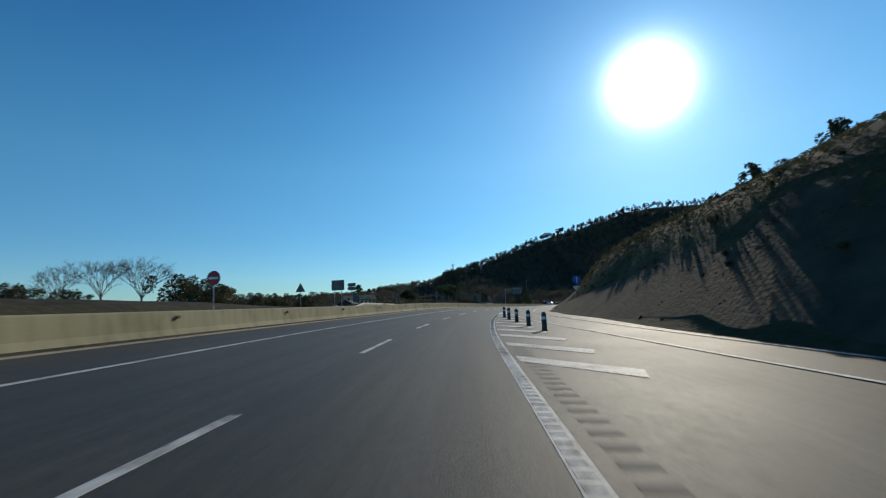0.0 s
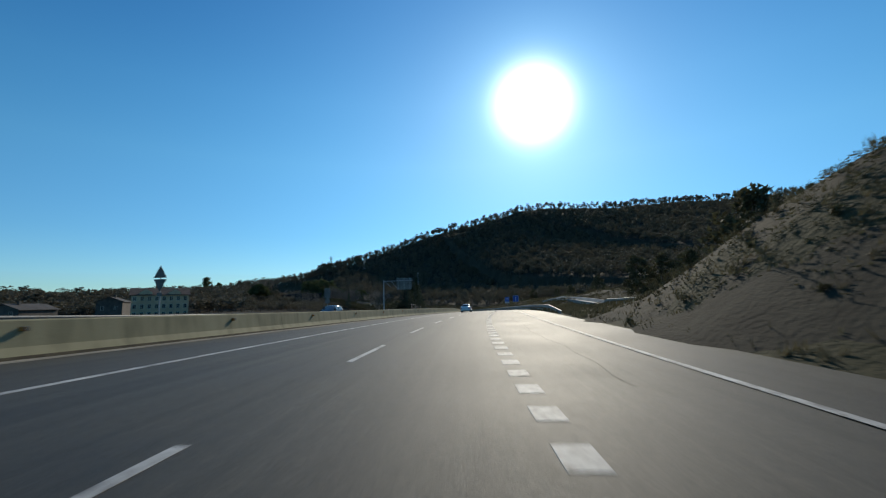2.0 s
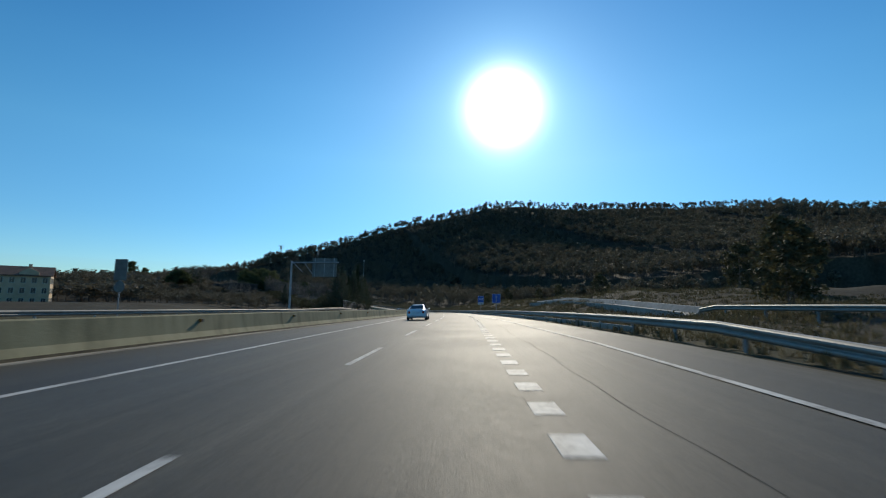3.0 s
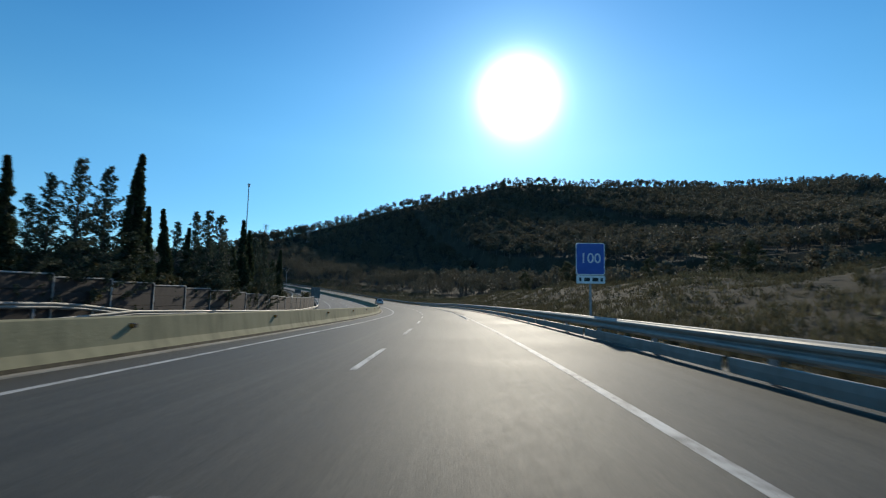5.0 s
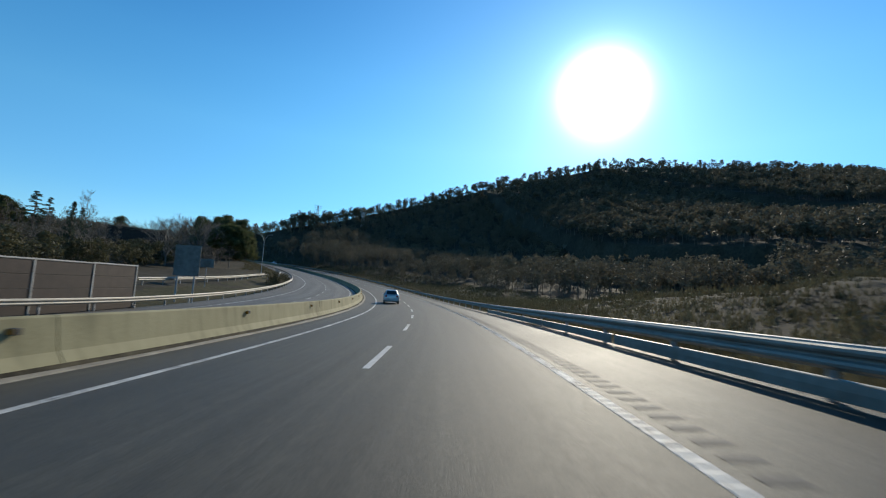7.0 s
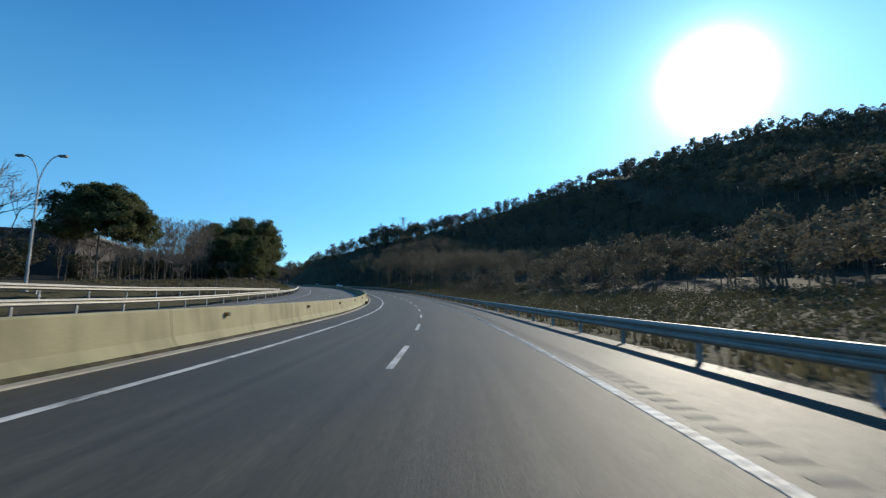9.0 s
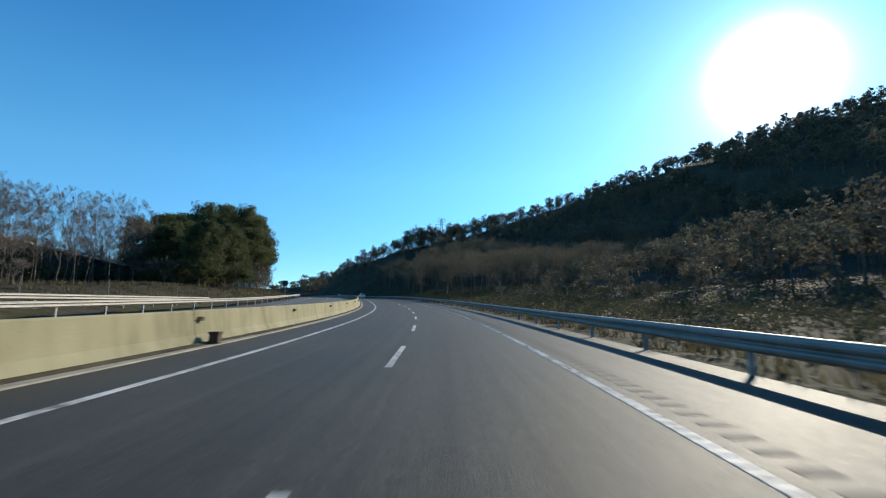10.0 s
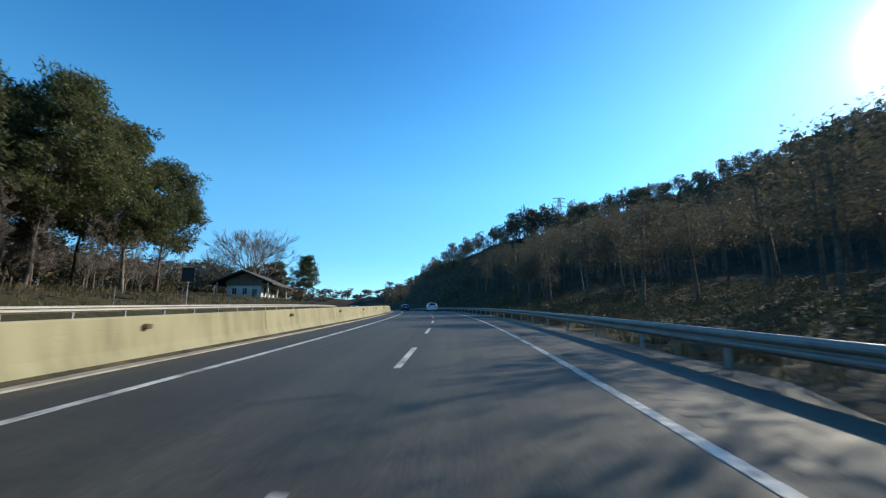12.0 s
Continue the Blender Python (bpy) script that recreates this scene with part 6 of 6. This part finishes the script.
def house(m, lx, ly, h, rise, label, wall_mat, roof_mat, floors, cols, gables=0, category="house"):
    hs = thing("house", m, label, category)
    b = bmesh.new()
    box(b, -lx / 2, lx / 2, -ly / 2, ly / 2, -1.5, h)
    # gable ends
    for x in (-lx / 2, lx / 2 - 0.25):
        vs = [b.verts.new((x + dx, y, z)) for dx in (0, 0.25) for y, z in ((-ly / 2, h), (ly / 2, h), (0, h + rise))]
        b.faces.new(vs[:3])
        b.faces.new(vs[3:][::-1])
        for k in range(3):
            b.faces.new((vs[k], vs[(k + 1) % 3], vs[3 + (k + 1) % 3], vs[3 + k]))
    part("wall", b, wall_mat, hs)
    b = bmesh.new()
    gable_roof(b, -lx / 2, lx / 2, -ly / 2, ly / 2, h, rise)
    roof = part("roof", b, roof_mat, hs)
    b = bmesh.new()
    box(b, lx * 0.2, lx * 0.2 + 0.7, 0.6, 1.3, h + rise * 0.4, h + rise + 0.9, 0.03)
    part("chimney", b, wall_mat, roof)
    for f in range(floors):
        z = (f + 0.55) * h / floors
        for k in range(cols):
            x = -lx / 2 + (k + 0.5) * lx / cols
            window_part(hs, x, -ly / 2, z, 0.9, 1.35, ("y", -1))
        for k in range(max(2, cols // 2)):
            y = -ly / 2 + (k + 0.5) * ly / max(2, cols // 2)
            window_part(hs, lx / 2, y, z, 0.9, 1.35, ("x", 1))
    for k in range(gables):
        x = -lx / 2 + (k + 0.5) * lx / gables
        b = bmesh.new()
        vs = [b.verts.new((x + dx, y, z)) for y in (-ly / 2 - 0.12, ly * 0.05) for dx, z in ((-1.9, h - 0.05), (1.9, h - 0.05), (1.9, h + 0.9), (0, h + 2.1), (-1.9, h + 0.9))]
        b.faces.new(vs[:5])
        b.faces.new(vs[5:][::-1])
        for q in range(5):
            b.faces.new((vs[q], vs[(q + 1) % 5], vs[5 + (q + 1) % 5], vs[5 + q]))
        bmesh.ops.recalc_face_normals(b, faces=b.faces)
        part("dormer", b, wall_mat, hs)
    return hs


def at_bearing(s, d, turn, scale=1.0, sink=0.0):
    p = on_road(s, d)
    return Matrix.LocRotScale((p[0], p[1], float(ground_z([p[:2]])[0]) - sink), Euler((0, 0, -heading(s) - radians(turn))), (scale,) * 3)


# long warehouse behind the poplars
def warehouse(s0, s1, d, top, deep):
    a, e = on_road(s0, d), on_road(s1, d)
    z0 = min(gz(s0, d), gz(s1, d)) - 0.6
    f = Vector((e[0] - a[0], e[1] - a[1], 0))
    lx = f.length
    wh = thing("warehouse", Matrix.LocRotScale(((a[0] + e[0]) / 2, (a[1] + e[1]) / 2, z0), Euler((0, 0, math.atan2(f.y, f.x))), None), "long low warehouse with dark brown panels and pale roof edge", "warehouse")
    h = plane_z((s0 + s1) / 2, d) + top - z0
    dark = mat("warehouse_cladding", (0.020, 0.014, 0.012), (0.036, 0.026, 0.022), 1.2, 0.8, bump=0.01, bump_scale=6)
    b = bmesh.new()
    box(b, -lx / 2, lx / 2, 0.1, deep, 0, h - 0.6)
    part("core", b, dark, wh)
    n = int(lx / 6)
    for k in range(n):
        b = bmesh.new()
        box(b, -lx / 2 + k * lx / n + 0.03, -lx / 2 + (k + 1) * lx / n - 0.03, 0.0, 0.1, 0, h - 0.6, 0.015)
        part("wall_panel", b, dark, wh)
    b = bmesh.new()
    box(b, -lx / 2 - 0.3, lx / 2 + 0.3, -0.35, deep + 0.3, h - 0.6, h - 0.05, 0.05)
    part("roof", b, ROOF_D, wh, "flat dark roof")
    b = bmesh.new()
    box(b, -lx / 2 - 0.32, lx / 2 + 0.32, -0.40, -0.352, h - 0.35, h, 0.01)
    part("fascia", b, CAP_MAT, wh, "pale metal roof edge")
    return wh


warehouse(424, 484, -52.5, 8.6, 14)
house(at_bearing(267, -124.5, -28, 1.12, 1.4), 17, 10, 8.0, 2.4, "three-storey ochre plastered block with gabled dormers and tiled roof", PLASTER, ROOF_T, 3, 8, 2, "apartment house")
house(at_bearing(330, -138, 70), 12, 9, 6.2, 2.4, "two-storey ochre house with a tiled roof", PLASTER, ROOF_T, 2, 4)
house(at_bearing(352, -142, 66), 11, 9, 5.8, 2.4, "small ochre house with a tiled gable roof", PLASTER, ROOF_T, 2, 3)
house(at_bearing(150, -84, 80, 0.6), 14, 9, 2.6, 1.8, "low dark-roofed shed beyond the far guard rail", SHED_WALL, ROOF_D, 1, 3, 0, "shed")
house(at_bearing(205, -110, 60, 0.7), 18, 9, 5.6, 2.0, "long low farm building with a dark tiled roof", SHED_WALL, ROOF_D, 1, 4, 0, "farm building")
house(at_bearing(112, -52, 75, 0.7), 7, 6, 2.4, 1.6, "small dark gabled hut behind the guard rail", SHED_WALL, ROOF_D, 1, 2, 0, "hut")

# station-like building with a wide overhanging roof
st = thing("roadside_building", at_bearing(555, -36.0, 8, 0.92), "low white building with a wide dark overhanging roof", "building")
b = bmesh.new()
box(b, -4.0, 4.0, -5.5, 5.5, -1.0, 3.7)
part("wall", b, PLASTER_W, st)
b = bmesh.new()
prof = [(-7.2, 3.2), (0.0, 6.2), (7.2, 3.2), (7.2, 3.5), (0.0, 6.55), (-7.2, 3.5)]
ra = [b.verts.new((x, -7.5, z)) for x, z in prof]
rb = [b.verts.new((x, 7.5, z)) for x, z in prof]
for k in range(6):
    b.faces.new((ra[k], ra[(k + 1) % 6], rb[(k + 1) % 6], rb[k]))
b.faces.new(ra[::-1])
b.faces.new(rb)
bmesh.ops.recalc_face_normals(b, faces=b.faces)
part("roof", b, ROOF_D, st, "dark overhanging roof")
for y in (-5.5, 5.5):       # dark boarded gables under the roof
    for k in range(15):
        x0, x1 = -4.2 + 0.56 * k, -4.2 + 0.56 * (k + 1) - 0.02
        top = min(6.1 - abs(x0) / 2.4, 6.1 - abs(x1) / 2.4)
        b = bmesh.new()
        box(b, x0, x1, y - 0.09, y + 0.05, 3.0, top, 0.008)
        part("board", b, SHUTTER, st, "dark gable board")
for x in (-5.8, 5.8):
    for y in (-6.4, 0, 6.4):
        b = bmesh.new()
        box(b, x - 0.15, x + 0.15, y - 0.15, y + 0.15, -1.0, 3.7, 0.02)
        part("pillar", b, PLASTER_W, st)
for y in (-3.6, -1.2, 1.2, 3.6):
    window_part(st, 4.0, y, 1.7, 1.1, 1.9, ("x", 1))
for x in (-2.2, 0.2):
    window_part(st, x, -5.5, 1.7, 1.0, 1.4, ("y", -1))
b = bmesh.new()
box(b, 1.9, 3.0, -5.56, -5.45, -0.2, 2.2, 0.01)
part("door", b, SHUTTER, st, "dark wooden door")


# ---- cars ----
GLASS_C = mat("car_glass", (0.01, 0.012, 0.014), (0.025, 0.028, 0.03), 2.0, 0.08)
TYRE = mat("tyre_rubber", (0.012, 0.012, 0.012), (0.028, 0.028, 0.028), 20.0, 0.85)
RIM = mat("alloy_rim", (0.35, 0.35, 0.36), (0.5, 0.5, 0.5), 8.0, 0.35, metal=0.7)
LAMP_RED = mat("tail_lamp", (0.26, 0.01, 0.01), (0.40, 0.02, 0.02), 9.0, 0.25)
PLATE_M = mat("plate_white", (0.55, 0.55, 0.55), (0.7, 0.7, 0.7), 9.0, 0.5)
CAR_WHITE = mat("white_car_paint", (0.62, 0.63, 0.64), (0.72, 0.73, 0.74), 1.5, 0.22)
CAR_SILVER = mat("silver_car_paint", (0.34, 0.35, 0.36), (0.45, 0.46, 0.47), 1.5, 0.28, metal=0.4)
CAR_DARK = mat("dark_car_paint", (0.02, 0.018, 0.02), (0.05, 0.04, 0.042), 1.5, 0.22)


def car(m, paint, style, label):
    """Front to +y. Stations along the length: y, half width, sill, waist, roof height, roof half width."""
    if style == "saloon":
        st_ = [(-2.2, 0.74, 0.36, 0.78, 0.80, 0.60), (-2.1, 0.84, 0.28, 0.92, 0.95, 0.62), (-1.55, 0.88, 0.22, 0.95, 1.02, 0.62), (-0.95, 0.88, 0.22, 0.93, 1.36, 0.56), (-0.2, 0.88, 0.22, 0.92, 1.43, 0.57), (0.45, 0.88, 0.22, 0.90, 1.36, 0.56), (1.15, 0.88, 0.22, 0.86, 0.92, 0.62), (1.9, 0.84, 0.26, 0.74, 0.76, 0.60), (2.2, 0.70, 0.34, 0.60, 0.62, 0.50)]
        rear, side = ((-1.52, 1.03), (-0.97, 1.34)), (-0.98, 0.95)
    elif style == "hatch":
        st_ = [(-2.0, 0.78, 0.36, 0.82, 0.86, 0.66), (-1.95, 0.86, 0.28, 0.98, 1.05, 0.66), (-1.6, 0.89, 0.22, 1.00, 1.50, 0.60), (-0.6, 0.90, 0.22, 0.98, 1.58, 0.62), (0.3, 0.90, 0.22, 0.96, 1.50, 0.60), (1.05, 0.89, 0.22, 0.94, 1.00, 0.66), (1.8, 0.85, 0.26, 0.82, 0.84, 0.62), (2.05, 0.74, 0.34, 0.66, 0.68, 0.52)]
        rear, side = ((-1.93, 1.07), (-1.63, 1.47)), (-1.5, 0.85)
    else:
        st_ = [(-2.3, 0.86, 0.34, 1.00, 1.90, 0.78), (-2.25, 0.90, 0.28, 1.04, 1.96, 0.80), (-1.2, 0.92, 0.24, 1.05, 2.0, 0.80), (0.4, 0.92, 0.24, 1.05, 1.98, 0.79), (0.95, 0.92, 0.24, 1.04, 1.80, 0.75), (1.6, 0.90, 0.24, 1.02, 1.10, 0.70), (2.1, 0.86, 0.28, 0.86, 0.90, 0.64), (2.3, 0.74, 0.36, 0.64, 0.66, 0.52)]
        rear, side = ((-2.33, 1.12), (-2.32, 1.75)), (-1.9, 0.9)
    c = thing("car", m, label, "car")
    b = bmesh.new()
    rings = []
    for y, w, z0, zw, zr, wr in st_:
        pts = [(-w * 0.92, z0), (-w, z0 + 0.16), (-w, zw - 0.08), (-w * 0.96, zw), (-wr, zr - 0.05), (-wr * 0.8, zr), (wr * 0.8, zr), (wr, zr - 0.05), (w * 0.96, zw), (w, zw - 0.08), (w, z0 + 0.16), (w * 0.92, z0)]
        rings.append([b.verts.new((x, y, z)) for x, z in pts])
    for r0, r1 in zip(rings[:-1], rings[1:]):
        for k in range(12):
            b.faces.new((r0[k], r0[(k + 1) % 12], r1[(k + 1) % 12], r1[k]))
    b.faces.new(rings[0][::-1])
    b.faces.new(rings[-1])
    bmesh.ops.recalc_face_normals(b, faces=b.faces)
    part("body", b, paint, c, "", True)

    def slab(name, quad, material, label_="", out=0.012):
        b2 = bmesh.new()
        vs = [Vector(q) for q in quad]
        n = (vs[1] - vs[0]).cross(vs[3] - vs[0]).normalized()
        top = [b2.verts.new(v + n * out) for v in vs]
        low = [b2.verts.new(v - n * 0.02) for v in vs]
        b2.faces.new(top)
        for k in range(4):
            b2.faces.new((low[k], low[(k + 1) % 4], top[(k + 1) % 4], top[k]))
        return part(name, b2, material, c, label_)

    (y0, z0), (y1, z1) = rear
    wr = 0.60 if style != "van" else 0.72
    slab("rear_window", [(-wr, y0, z0), (wr, y0, z0), (wr * 0.88, y1, z1), (-wr * 0.88, y1, z1)], GLASS_C, "dark rear window", 0.02)
    zw = 0.97 if style == "saloon" else (1.02 if style == "hatch" else 1.08)
    zt = {"saloon": 1.30, "hatch": 1.42, "van": 1.72}[style]
    wt = {"saloon": 0.60, "hatch": 0.65, "van": 0.82}[style]
    for sx in (-1, 1):
        ya, yb = side
        ym = (ya + yb) / 2
        for u, v in ((ya + 0.12, ym - 0.04), (ym + 0.04, yb - 0.25)):
            q = [(sx * 0.862, u, zw), (sx * 0.862, v, zw), (sx * (wt + 0.03), v - 0.05, zt), (sx * (wt + 0.03), u + 0.12, zt)]
            slab("side_window", q if sx > 0 else q[::-1], GLASS_C, "dark side window", 0.02)
        yl = st_[0][0] - 0.02
        zl = 0.72 if style == "saloon" else 0.86
        slab("tail_lamp", [(sx * 0.64 - 0.10, yl, zl - 0.1), (sx * 0.64 + 0.10, yl, zl - 0.1), (sx * 0.62 + 0.09, yl, zl + 0.1), (sx * 0.62 - 0.09, yl, zl + 0.1)], LAMP_RED, "red tail lamp", 0.03)
        b2 = bmesh.new()
        box(b2, sx * 0.92 - 0.08, sx * 0.92 + 0.08, 0.72, 0.86, 0.96, 1.08, 0.03)
        part("mirror", b2, paint, c)
    b2 = bmesh.new()
    box(b2, -0.82, 0.82, st_[0][0] - 0.07, st_[0][0] + 0.10, 0.34, 0.56, 0.04)
    part("bumper", b2, paint if style != "van" else BLACK, c)
    slab("number_plate", [(-0.26, st_[0][0] - 0.075, 0.60), (0.26, st_[0][0] - 0.075, 0.60), (0.26, st_[0][0] - 0.075, 0.71), (-0.26, st_[0][0] - 0.075, 0.71)], PLATE_M, "white plate", 0.004)
    for sx in (-1, 1):
        for y in (-1.32, 1.38):
            b2 = bmesh.new()
            tube(b2, (sx * 0.70, y, 0.32), (sx * 0.90, y, 0.32), 0.32, 0.31, 20)
            w = part("wheel", b2, TYRE, c, "black tyre")
            b2 = bmesh.new()
            tube(b2, (sx * 0.86, y, 0.32), (sx * 0.912, y, 0.32), 0.21, 0.19, 14)
            part("rim", b2, RIM, w, "alloy rim")
    return c


car(tilted(157, -1.9, 0.006), CAR_WHITE, "saloon", "white saloon car on the inner lane of the motorway")
car(tilted(319, -1.8, 0.006), CAR_SILVER, "hatch", "grey hatchback on the inner lane of the bend")
car(tilted(531, 1.75, 0.006), CAR_WHITE, "hatch", "white hatchback car on the distant asphalt lane")
car(tilted(556, -1.8, 0.006), CAR_DARK, "saloon", "dark saloon car on the distant asphalt lane")
car(tilted(128, -15.5, 0.17) @ Matrix.Rotation(math.pi, 4, "Z"), CAR_DARK, "hatch", "dark car on the opposite carriageway")
for s, d, paint, style, label in ((604, -12.2, CAR_WHITE, "saloon", "white saloon car far along the opposite carriageway"), (618, -12.4, CAR_DARK, "hatch", "dark hatchback far along the opposite carriageway"),
                                  (634, -12.0, CAR_SILVER, "van", "grey van far along the opposite carriageway")):
    car(tilted(s, d, 0.09) @ Matrix.Rotation(math.pi, 4, "Z"), paint, style, label)
